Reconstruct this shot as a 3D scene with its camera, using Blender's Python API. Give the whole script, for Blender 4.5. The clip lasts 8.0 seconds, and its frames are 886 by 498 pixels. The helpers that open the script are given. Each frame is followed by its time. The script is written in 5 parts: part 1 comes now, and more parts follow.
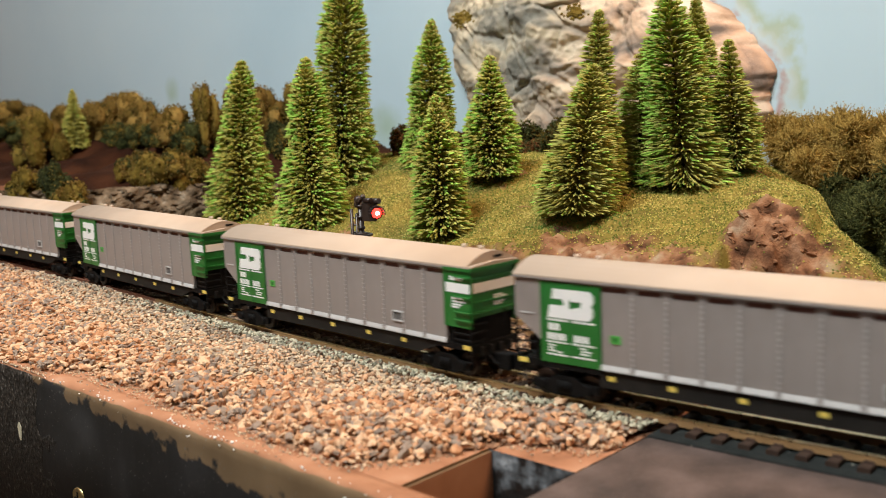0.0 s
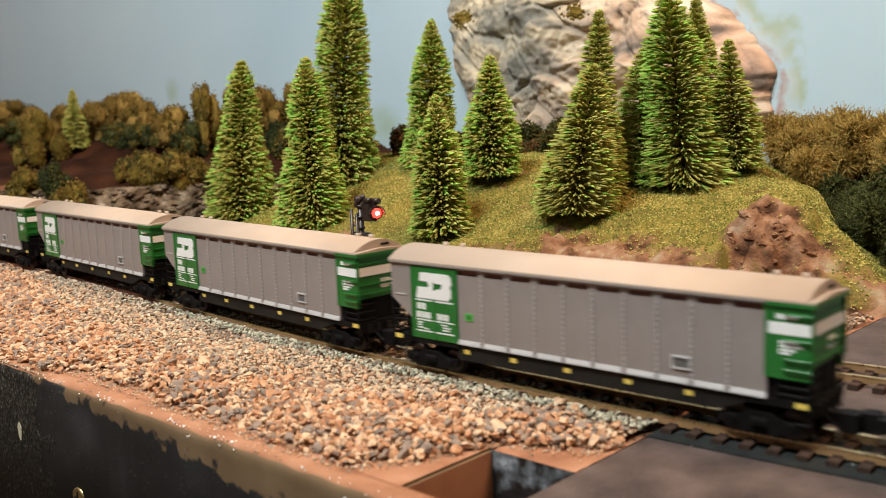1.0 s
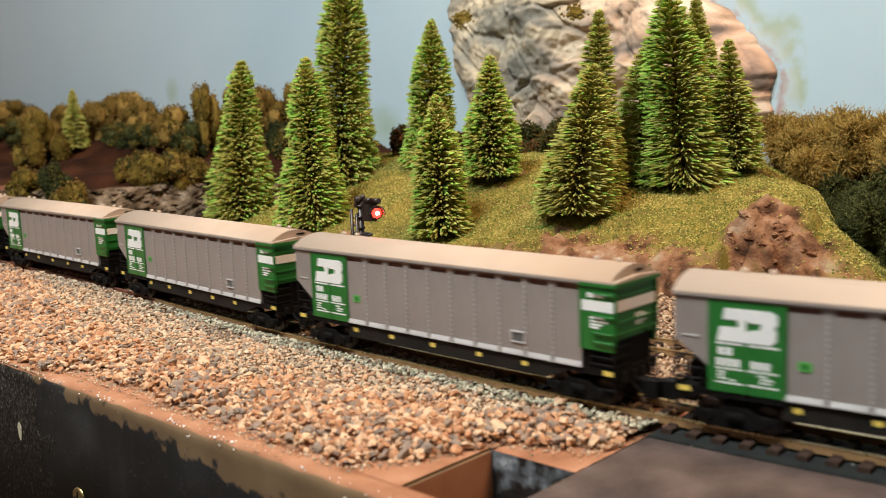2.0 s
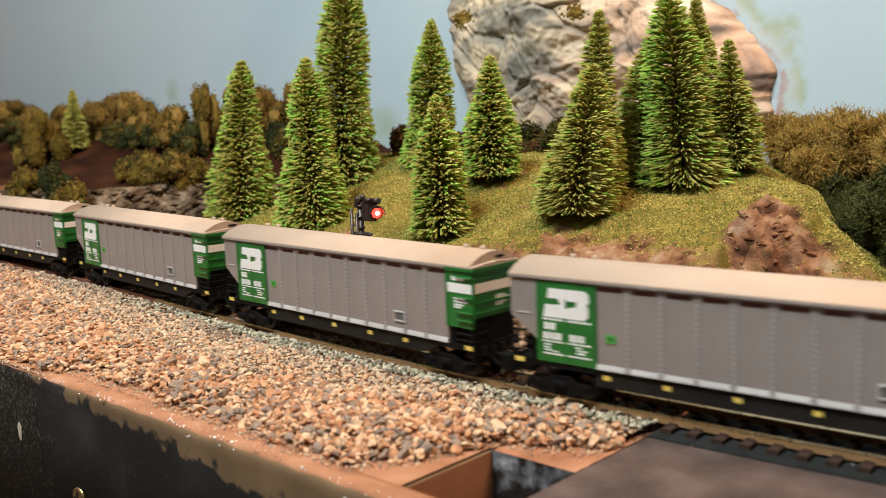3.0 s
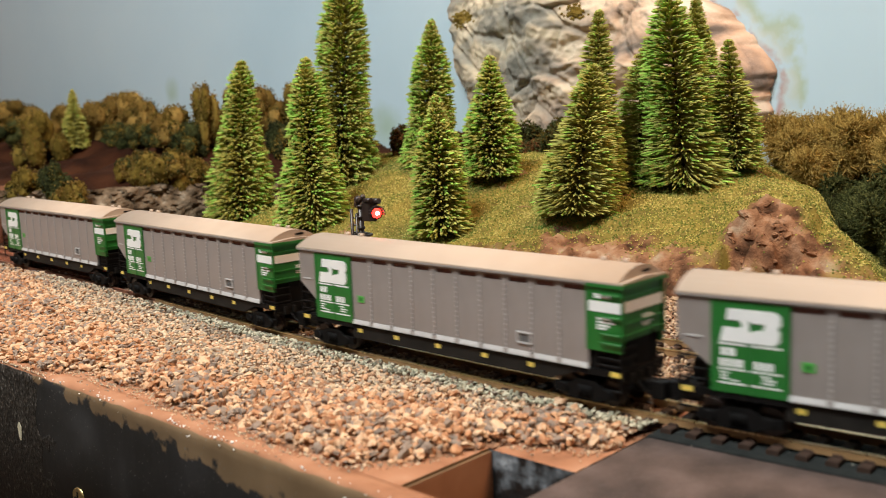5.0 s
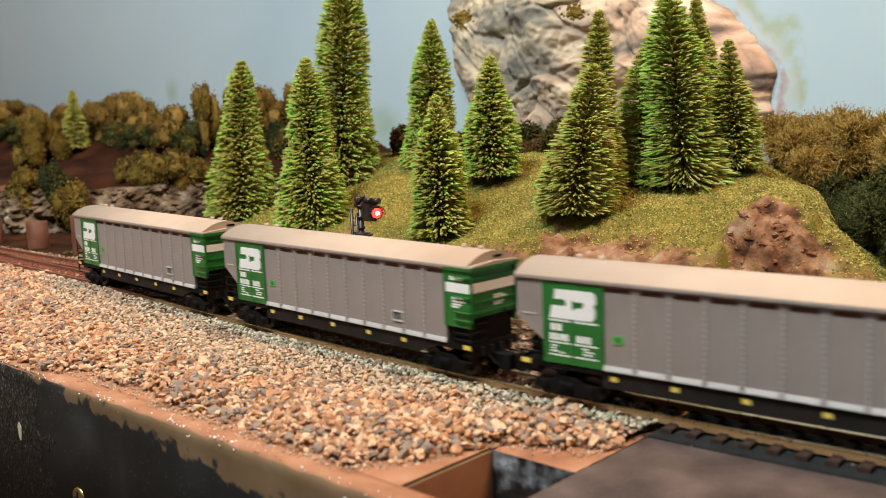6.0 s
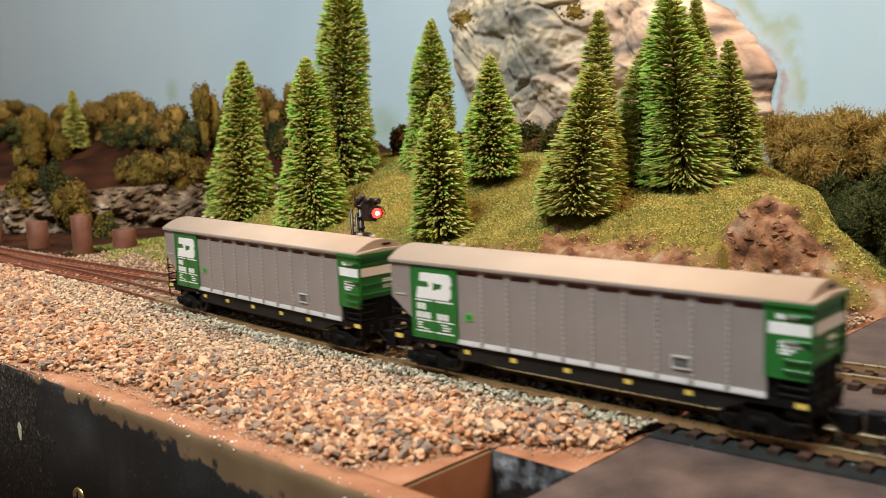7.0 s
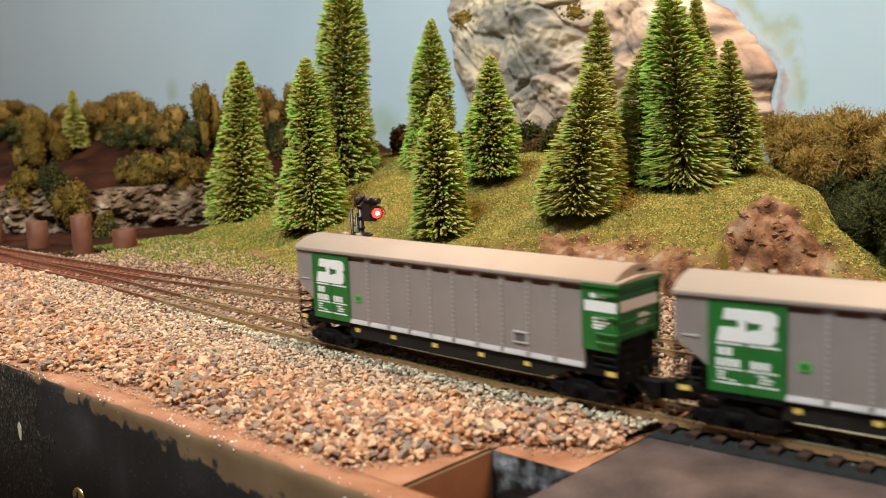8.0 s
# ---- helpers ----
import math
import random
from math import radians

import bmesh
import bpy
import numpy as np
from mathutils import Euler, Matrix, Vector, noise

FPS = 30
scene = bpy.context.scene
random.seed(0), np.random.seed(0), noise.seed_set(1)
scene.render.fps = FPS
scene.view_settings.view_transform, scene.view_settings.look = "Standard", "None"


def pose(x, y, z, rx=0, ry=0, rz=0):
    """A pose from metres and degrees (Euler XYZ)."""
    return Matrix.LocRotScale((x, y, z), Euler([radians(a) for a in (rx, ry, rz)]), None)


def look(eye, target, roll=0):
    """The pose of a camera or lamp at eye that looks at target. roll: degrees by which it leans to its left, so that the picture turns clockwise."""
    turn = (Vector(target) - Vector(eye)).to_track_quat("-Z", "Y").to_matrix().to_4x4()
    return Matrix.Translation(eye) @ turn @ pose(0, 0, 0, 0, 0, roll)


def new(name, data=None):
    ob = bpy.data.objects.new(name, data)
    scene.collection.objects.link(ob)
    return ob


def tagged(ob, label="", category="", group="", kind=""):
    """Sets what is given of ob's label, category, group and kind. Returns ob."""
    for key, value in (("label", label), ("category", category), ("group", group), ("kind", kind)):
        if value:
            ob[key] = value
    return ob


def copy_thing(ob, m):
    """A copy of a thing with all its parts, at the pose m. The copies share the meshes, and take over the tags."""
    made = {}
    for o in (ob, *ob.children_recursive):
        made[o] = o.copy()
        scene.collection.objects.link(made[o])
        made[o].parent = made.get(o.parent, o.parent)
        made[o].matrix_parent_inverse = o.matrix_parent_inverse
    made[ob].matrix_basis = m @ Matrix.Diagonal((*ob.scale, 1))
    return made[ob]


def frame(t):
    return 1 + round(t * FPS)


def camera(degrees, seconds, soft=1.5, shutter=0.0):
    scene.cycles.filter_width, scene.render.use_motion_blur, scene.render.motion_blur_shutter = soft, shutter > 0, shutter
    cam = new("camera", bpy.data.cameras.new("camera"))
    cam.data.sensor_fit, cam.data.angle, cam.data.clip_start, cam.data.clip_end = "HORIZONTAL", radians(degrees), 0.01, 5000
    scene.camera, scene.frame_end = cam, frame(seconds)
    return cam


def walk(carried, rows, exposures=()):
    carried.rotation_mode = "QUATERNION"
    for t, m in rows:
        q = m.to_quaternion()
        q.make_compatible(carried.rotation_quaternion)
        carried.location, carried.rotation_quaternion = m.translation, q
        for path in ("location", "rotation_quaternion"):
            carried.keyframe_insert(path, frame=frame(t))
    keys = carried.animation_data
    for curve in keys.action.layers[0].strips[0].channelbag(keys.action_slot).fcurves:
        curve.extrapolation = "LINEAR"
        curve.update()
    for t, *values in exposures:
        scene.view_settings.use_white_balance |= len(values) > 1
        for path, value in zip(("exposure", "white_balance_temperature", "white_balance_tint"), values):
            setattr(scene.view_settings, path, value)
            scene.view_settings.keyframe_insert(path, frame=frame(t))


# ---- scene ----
cam = camera(48.49, 8.0, soft=0.8, shutter=0.5)
EYE = (0.20469, -0.17004, 0.06554)
FWD = (-0.68223, 0.71623, -0.14687)
ROLL = -2.33
HERE = look(EYE, [e + d for e, d in zip(EYE, FWD)], ROLL)
walk(cam, [(0.0, HERE), (8.0, HERE)], exposures=[(0.0, 0.0), (8.0, 0.0)])
cam.data.dof.use_dof = True
cam.data.dof.focus_distance = 0.31
cam.data.dof.aperture_fstop = 30.0

# ---- light: a warm ceiling lamp over the crossing, a cool one over the aisle, an added unseen reddish fill at the far end ----
world = bpy.data.worlds.new("room_light")
scene.world = world
world.use_nodes = True
world.node_tree.nodes["Background"].inputs[0].default_value = (0.9, 0.95, 1.0, 1)
world.node_tree.nodes["Background"].inputs[1].default_value = 0.015


def area_lamp(name, place, aim, size, watts, colour):
    data = bpy.data.lights.new(name, "AREA")
    data.shape, data.size, data.size_y = "RECTANGLE", size[0], size[1]
    data.energy, data.color = watts, colour
    ob = new(name, data)
    ob.matrix_world = look(place, aim)
    return ob


area_lamp("warm_lamp", (0.4, 0.24, 0.95), (0.0, 0.12, 0.0), (0.35, 0.35), 8.6, (1.0, 0.6, 0.32))
area_lamp("cool_lamp", (-0.03, -0.42, 0.86), (-0.03, 0.14, 0.03), (0.4, 0.25), 14.1, (0.95, 0.99, 0.96))

# unseen fill, added to redden the left end of the layout
area_lamp("far_fill", (-1.25, -0.5, 1.0), (-0.9, 0.25, 0.05), (0.3, 0.3), 1.0, (1.0, 0.35, 0.2))

# ---- materials ----


def tree_of(m):
    m.use_nodes = True
    n = m.node_tree.nodes
    return n, m.node_tree.links, n["Principled BSDF"]


def ramp(n, stops):
    r = n.new("ShaderNodeValToRGB")
    e = r.color_ramp.elements
    while len(e) < len(stops):
        e.new(0.5)
    for i, (p, c) in enumerate(stops):
        e[i].position, e[i].color = p, (*c, 1)
    return r


def surface(name, colours, rough=0.6, scale=300.0, bump=0.3, depth=0.0003, fine=4.0, metal=0.0, island=0.0, obj=0.0, detail=6.0, spec=None):
    """Noise-mottled paint, plastic, soil or stone; island: how far each loose piece differs."""
    m = bpy.data.materials.new(name)
    n, l, b = tree_of(m)
    co = n.new("ShaderNodeTexCoord")
    big = n.new("ShaderNodeTexNoise")
    big.inputs["Scale"].default_value, big.inputs["Detail"].default_value = scale, detail
    l.new(co.outputs["Object"], big.inputs["Vector"])
    k = len(colours)
    r = ramp(n, [(0.28 + 0.44 * i / max(1, k - 1), c) for i, c in enumerate(colours)])
    fac = big.outputs["Fac"]
    if island or obj:
        g = n.new("ShaderNodeNewGeometry") if island else n.new("ShaderNodeObjectInfo")
        mx = n.new("ShaderNodeMath")
        mx.operation = "MULTIPLY_ADD"
        l.new(g.outputs["Random Per Island" if island else "Random"], mx.inputs[0])
        mx.inputs[1].default_value = island or obj
        sh = n.new("ShaderNodeMath")
        sh.operation = "SUBTRACT"
        l.new(fac, sh.inputs[0])
        sh.inputs[1].default_value = (island or obj) / 2
        l.new(sh.outputs[0], mx.inputs[2])
        fac = mx.outputs[0]
    l.new(fac, r.inputs[0])
    l.new(r.outputs[0], b.inputs["Base Color"])
    sm = n.new("ShaderNodeTexNoise")
    sm.inputs["Scale"].default_value, sm.inputs["Detail"].default_value = scale * fine, 4
    l.new(co.outputs["Object"], sm.inputs["Vector"])
    rr = n.new("ShaderNodeMapRange")
    rr.inputs[3].default_value, rr.inputs[4].default_value = max(0.05, rough - 0.12), min(1, rough + 0.12)
    l.new(sm.outputs["Fac"], rr.inputs[0])
    l.new(rr.outputs[0], b.inputs["Roughness"])
    b.inputs["Metallic"].default_value = metal
    b.inputs["Specular IOR Level"].default_value = spec if spec is not None else (0.5 if rough < 0.7 else 0.12)
    if bump:
        bp = n.new("ShaderNodeBump")
        bp.inputs["Strength"].default_value, bp.inputs["Distance"].default_value = bump, depth
        l.new(sm.outputs["Fac"], bp.inputs["Height"])
        l.new(bp.outputs[0], b.inputs["Normal"])
    return m


CAR_GREY = surface("car_grey", [(0.235, 0.207, 0.195), (0.285, 0.254, 0.243)], 0.33, 120, 0.05, 0.0001)
# lighter than the panels: light caught on the ribs is put into the colour
RIB_LIT_GREY = surface("rib_lit_grey", [(0.278, 0.25, 0.243), (0.33, 0.3, 0.293)], 0.45, 150, 0.05, 0.0001)
CREAM = surface("cream_filler", [(0.42, 0.37, 0.25), (0.6, 0.55, 0.42)], 0.7, 500, 0.3, 0.0003)
GREY_PRINT = surface("grey_print", [(0.1, 0.1, 0.1), (0.14, 0.14, 0.14)], 0.6, 300, 0)
RIVET = surface("rivet_grey", [(0.42, 0.395, 0.38), (0.5, 0.475, 0.46)], 0.45, 150, 0)
FRAME = surface("frame_black", [(0.009, 0.008, 0.007), (0.02, 0.017, 0.015)], 0.7, 200, 0.2, 0.0001, spec=0.2)
# pale for the sill's glints, put into the colour; placard and handrail share it
SILL_GREY = surface("sill_grey", [(0.46, 0.45, 0.45), (0.54, 0.53, 0.53)], 0.45, 200, 0.05, 0.0001)
ROOF_TAN = surface("roof_cream", [(0.4, 0.315, 0.25), (0.47, 0.375, 0.3)], 0.5, 60, 0.08, 0.0001, spec=0.25)
GREEN = surface("car_green", [(0.012, 0.13, 0.02), (0.018, 0.165, 0.03)], 0.4, 150, 0.05, 0.0001)
WHITE = surface("white_print", [(0.78, 0.8, 0.8), (0.85, 0.86, 0.86)], 0.5, 300, 0)
LIME = surface("lime_tag", [(0.07, 0.36, 0.06), (0.1, 0.44, 0.085)], 0.5, 300, 0)
BLACK = surface("car_black", [(0.004, 0.004, 0.004), (0.009, 0.008, 0.008)], 0.6, 250, 0.1, 0.0001, spec=0.1)
YELLOW = surface("yellow_mark", [(0.68, 0.5, 0.09), (0.78, 0.6, 0.14)], 0.5, 300, 0)
STEEL = surface("bright_steel", [(0.5, 0.48, 0.45), (0.65, 0.62, 0.58)], 0.28, 400, 0.1, 0.0001, metal=1.0)
# shade of the recess below the eaves, put in as a dark brown lining
SLOT_SHADE = surface("slot_shade_brown", [(0.12, 0.06, 0.052), (0.17, 0.09, 0.08)], 0.7, 300, 0)
RAIL_SIDE = surface("rail_brown", [(0.23, 0.13, 0.055), (0.34, 0.2, 0.09)], 0.6, 300, 0.2, 0.0001)
RAIL_TOP = surface("rail_brass", [(0.62, 0.44, 0.22), (0.76, 0.56, 0.31)], 0.3, 150, 0.1, 0.0001, metal=0.9)
DUSTY_TIE = surface("tie_dusty", [(0.13, 0.085, 0.06), (0.22, 0.15, 0.11)], 0.85, 400, 0.4, 0.0002)
TIE = surface("tie_brown", [(0.03, 0.02, 0.016), (0.06, 0.036, 0.027)], 0.7, 500, 0.3, 0.0002)
RUST_TIE = surface("tie_rust", [(0.15, 0.05, 0.03), (0.22, 0.085, 0.05)], 0.8, 300, 0.3, 0.0002)
BARE_SOIL = surface("tan_soil", [(0.21, 0.098, 0.055), (0.3, 0.145, 0.083), (0.35, 0.178, 0.105), (0.4, 0.23, 0.15)], 0.85, 90, 0.4, 0.0004)
GRAVEL_BED = surface("gravel_bed", [(0.16, 0.085, 0.055), (0.27, 0.15, 0.09), (0.33, 0.21, 0.14)], 0.9, 700, 0.8, 0.0006)
ORANGE_STONE = surface("orange_stone", [(0.25, 0.2, 0.165), (0.34, 0.17, 0.095), (0.42, 0.215, 0.115), (0.47, 0.26, 0.143), (0.51, 0.3, 0.178), (0.58, 0.41, 0.275)], 0.8, 500, 0.4, 0.0002, island=0.8)
PALE_STONE = surface("pale_stone", [(0.29, 0.24, 0.19), (0.48, 0.375, 0.255), (0.57, 0.465, 0.335), (0.63, 0.535, 0.4), (0.52, 0.33, 0.21)], 0.8, 700, 0.3, 0.0002, island=1.0)
DULL_STONE = surface("dull_stone", [(0.17, 0.12, 0.09), (0.3, 0.19, 0.12), (0.38, 0.26, 0.17), (0.45, 0.34, 0.23)], 0.85, 700, 0.3, 0.0002, island=0.9)
RUST_RAIL = surface("rusty_rail", [(0.13, 0.045, 0.025), (0.2, 0.08, 0.045)], 0.65, 300, 0.2, 0.0001)
GREY_STONE = surface("grey_stone", [(0.24, 0.225, 0.165), (0.37, 0.35, 0.26), (0.48, 0.45, 0.33), (0.58, 0.52, 0.39)], 0.8, 700, 0.3, 0.0002, island=1.0)
FLOCK = surface("grass_flock", [(0.11, 0.13, 0.025), (0.205, 0.21, 0.042), (0.3, 0.27, 0.06), (0.47, 0.39, 0.12)], 0.95, 40, 0.0, island=0.85)
FLOCK_GREEN = surface("green_grass_flock", [(0.07, 0.13, 0.027), (0.125, 0.19, 0.038), (0.2, 0.25, 0.05)], 0.95, 40, 0.0, island=0.7)
DIRT = surface("red_brown_dirt", [(0.11, 0.047, 0.025), (0.16, 0.068, 0.036), (0.2, 0.088, 0.048), (0.26, 0.125, 0.075)], 0.95, 60, 0.8, 0.0008, fine=12)
DARK_DIRT = surface("dark_brown_dirt", [(0.014, 0.0045, 0.002), (0.03, 0.01, 0.0042), (0.058, 0.021, 0.009)], 0.95, 40, 0.7, 0.001, fine=10)
CLIFF = surface("grey_cliff", [(0.03, 0.018, 0.01), (0.1, 0.068, 0.042), (0.19, 0.14, 0.095), (0.42, 0.36, 0.28)], 0.9, 110, 0.8, 0.001, fine=6)
ROAD = surface("dark_board", [(0.036, 0.026, 0.024), (0.066, 0.047, 0.042), (0.105, 0.076, 0.07)], 0.75, 90, 0.6, 0.0003, fine=9, detail=9.0, spec=0.35)
CORK = surface("dark_roadbed", [(0.012, 0.014, 0.014), (0.026, 0.029, 0.028)], 0.95, 300, 0.5, 0.0003, spec=0.15)
WOOD = surface("sawn_wood", [(0.3, 0.13, 0.07), (0.42, 0.2, 0.115), (0.52, 0.27, 0.165)], 0.75, 60, 0.4, 0.0003)
BARK = surface("twisted_wire_trunk", [(0.03, 0.022, 0.014), (0.06, 0.042, 0.026)], 0.8, 600, 0.3, 0.0002)
TWIG = surface("bristle_twig", [(0.38, 0.34, 0.09), (0.58, 0.5, 0.17)], 0.8, 300, 0, island=0.6)
NEEDLE = surface("needle_flock", [(0.25, 0.25, 0.05), (0.34, 0.335, 0.08), (0.44, 0.42, 0.12)], 0.85, 70, 0, island=0.45)
NEEDLE_BRIGHT = surface("bright_needle_flock", [(0.18, 0.34, 0.05), (0.26, 0.45, 0.07), (0.34, 0.55, 0.1)], 0.85, 70, 0, island=0.8)
FOAM_TAN = surface("tan_foliage_foam", [(0.1, 0.062, 0.014), (0.17, 0.108, 0.027), (0.27, 0.175, 0.05)], 0.95, 60, 0, island=0.5)
FOAM_OLIVE = surface("olive_foliage_foam", [(0.085, 0.06, 0.01), (0.135, 0.095, 0.017), (0.2, 0.14, 0.03)], 0.95, 60, 0, island=0.5)
FOAM_DARK = surface("dark_foliage_foam", [(0.018, 0.022, 0.008), (0.034, 0.042, 0.014), (0.065, 0.07, 0.022)], 0.95, 60, 0, island=0.5)
BUSH_OLIVE = surface("olive_foliage", [(0.12, 0.08, 0.015), (0.17, 0.115, 0.022), (0.22, 0.15, 0.033)], 0.9, 60, 0, island=0.4)
BUSH_MOSS = surface("moss_foliage", [(0.07, 0.048, 0.01), (0.105, 0.07, 0.014), (0.14, 0.094, 0.02)], 0.9, 60, 0, island=0.4)
BUSH_DARK = surface("dark_foliage", [(0.03, 0.038, 0.012), (0.055, 0.065, 0.02), (0.1, 0.105, 0.034)], 0.9, 90, 0, island=0.8)
LICHEN = surface("olive_yellow_lichen", [(0.2, 0.13, 0.03), (0.32, 0.215, 0.055), (0.46, 0.325, 0.1)], 0.9, 90, 0, island=0.5)
BUSH_BROWN = surface("rust_foliage", [(0.07, 0.026, 0.009), (0.13, 0.054, 0.018), (0.19, 0.085, 0.03)], 0.9, 90, 0, island=0.8)
PIPE = surface("rust_pipe", [(0.1, 0.034, 0.018), (0.13, 0.048, 0.027), (0.18, 0.075, 0.042)], 0.5, 120, 0.2, 0.0002)
SIGNAL = surface("signal_black", [(0.016, 0.009, 0.008), (0.034, 0.021, 0.017)], 0.4, 500, 0.2, 0.0001)
BRASS = surface("brass_screw", [(0.4, 0.3, 0.13), (0.55, 0.42, 0.2)], 0.35, 300, 0.2, 0.0001, metal=1.0)
CEILING_PAINT = surface("white_ceiling", [(0.74, 0.73, 0.7), (0.8, 0.79, 0.77)], 0.9, 4, 0.1)
ROOM_PAINT = surface("room_wall_paint", [(0.55, 0.52, 0.48), (0.62, 0.59, 0.55)], 0.9, 3, 0.1)
ROOM_FLOOR = surface("room_floor_brown", [(0.1, 0.07, 0.05), (0.16, 0.11, 0.08)], 0.6, 12, 0.2)


def flecked(m, colour, scale):
    """Sparse pale dust specks over a surface."""
    n, l, b = tree_of(m)
    base = b.inputs["Base Color"].links[0].from_socket
    co = n.new("ShaderNodeTexCoord")
    no = n.new("ShaderNodeTexNoise")
    no.inputs["Scale"].default_value, no.inputs["Detail"].default_value = scale, 2
    l.new(co.outputs["Object"], no.inputs["Vector"])
    rg = n.new("ShaderNodeMapRange")
    rg.inputs[1].default_value, rg.inputs[2].default_value = 0.69, 0.74
    l.new(no.outputs["Fac"], rg.inputs[0])
    mx = n.new("ShaderNodeMix")
    mx.data_type = "RGBA"
    l.new(rg.outputs[0], mx.inputs[0])
    l.new(base, mx.inputs[6])
    mx.inputs[7].default_value = (*colour, 1)
    l.new(mx.outputs[2], b.inputs["Base Color"])


flecked(ROAD, (0.24, 0.2, 0.175), 2600)
flecked(CORK, (0.2, 0.19, 0.16), 700)


def hillside():
    """Olive turf base that gives way to red-brown dirt by the mask laid on the hill."""
    m = surface("hillside", [(0.14, 0.108, 0.028), (0.21, 0.165, 0.038), (0.29, 0.22, 0.054)], 0.95, 120, 0.8, 0.0008, fine=9)
    n, l, b = tree_of(m)
    turf = b.inputs["Base Color"].links[0].from_socket
    co = n.new("ShaderNodeTexCoord")
    no = n.new("ShaderNodeTexNoise")
    no.inputs["Scale"].default_value, no.inputs["Detail"].default_value = 110, 9
    l.new(co.outputs["Object"], no.inputs["Vector"])
    r = ramp(n, [(0.34, (0.045, 0.022, 0.012)), (0.44, (0.14, 0.066, 0.035)), (0.52, (0.235, 0.12, 0.065)), (0.6, (0.3, 0.175, 0.108)), (0.68, (0.37, 0.28, 0.2))])
    l.new(no.outputs["Fac"], r.inputs[0])
    at = n.new("ShaderNodeAttribute")
    at.attribute_name = "turf"
    ad = n.new("ShaderNodeMath")
    ad.operation = "MULTIPLY_ADD"
    l.new(no.outputs["Fac"], ad.inputs[0])
    ad.inputs[1].default_value = 1.2
    l.new(at.outputs["Fac"], ad.inputs[2])
    rg = n.new("ShaderNodeMapRange")
    rg.inputs[1].default_value, rg.inputs[2].default_value = 0.75, 1.5
    l.new(ad.outputs[0], rg.inputs[0])
    mx = n.new("ShaderNodeMix")
    mx.data_type = "RGBA"
    l.new(rg.outputs[0], mx.inputs[0])
    l.new(r.outputs[0], mx.inputs[6])
    l.new(turf, mx.inputs[7])
    l.new(mx.outputs[2], b.inputs["Base Color"])
    return m


def red_lens():
    m = bpy.data.materials.new("red_lamp_glass")
    n, l, b = tree_of(m)
    b.inputs["Base Color"].default_value = (0.25, 0.005, 0.003, 1)
    b.inputs["Emission Color"].default_value = (1.0, 0.012, 0.008, 1)
    b.inputs["Emission Strength"].default_value = 14.0
    return m


def lamp_core():
    m = bpy.data.materials.new("red_lamp_core")
    n, l, b = tree_of(m)
    b.inputs["Emission Color"].default_value = (1.0, 0.3, 0.24, 1)
    b.inputs["Emission Strength"].default_value = 70.0
    return m


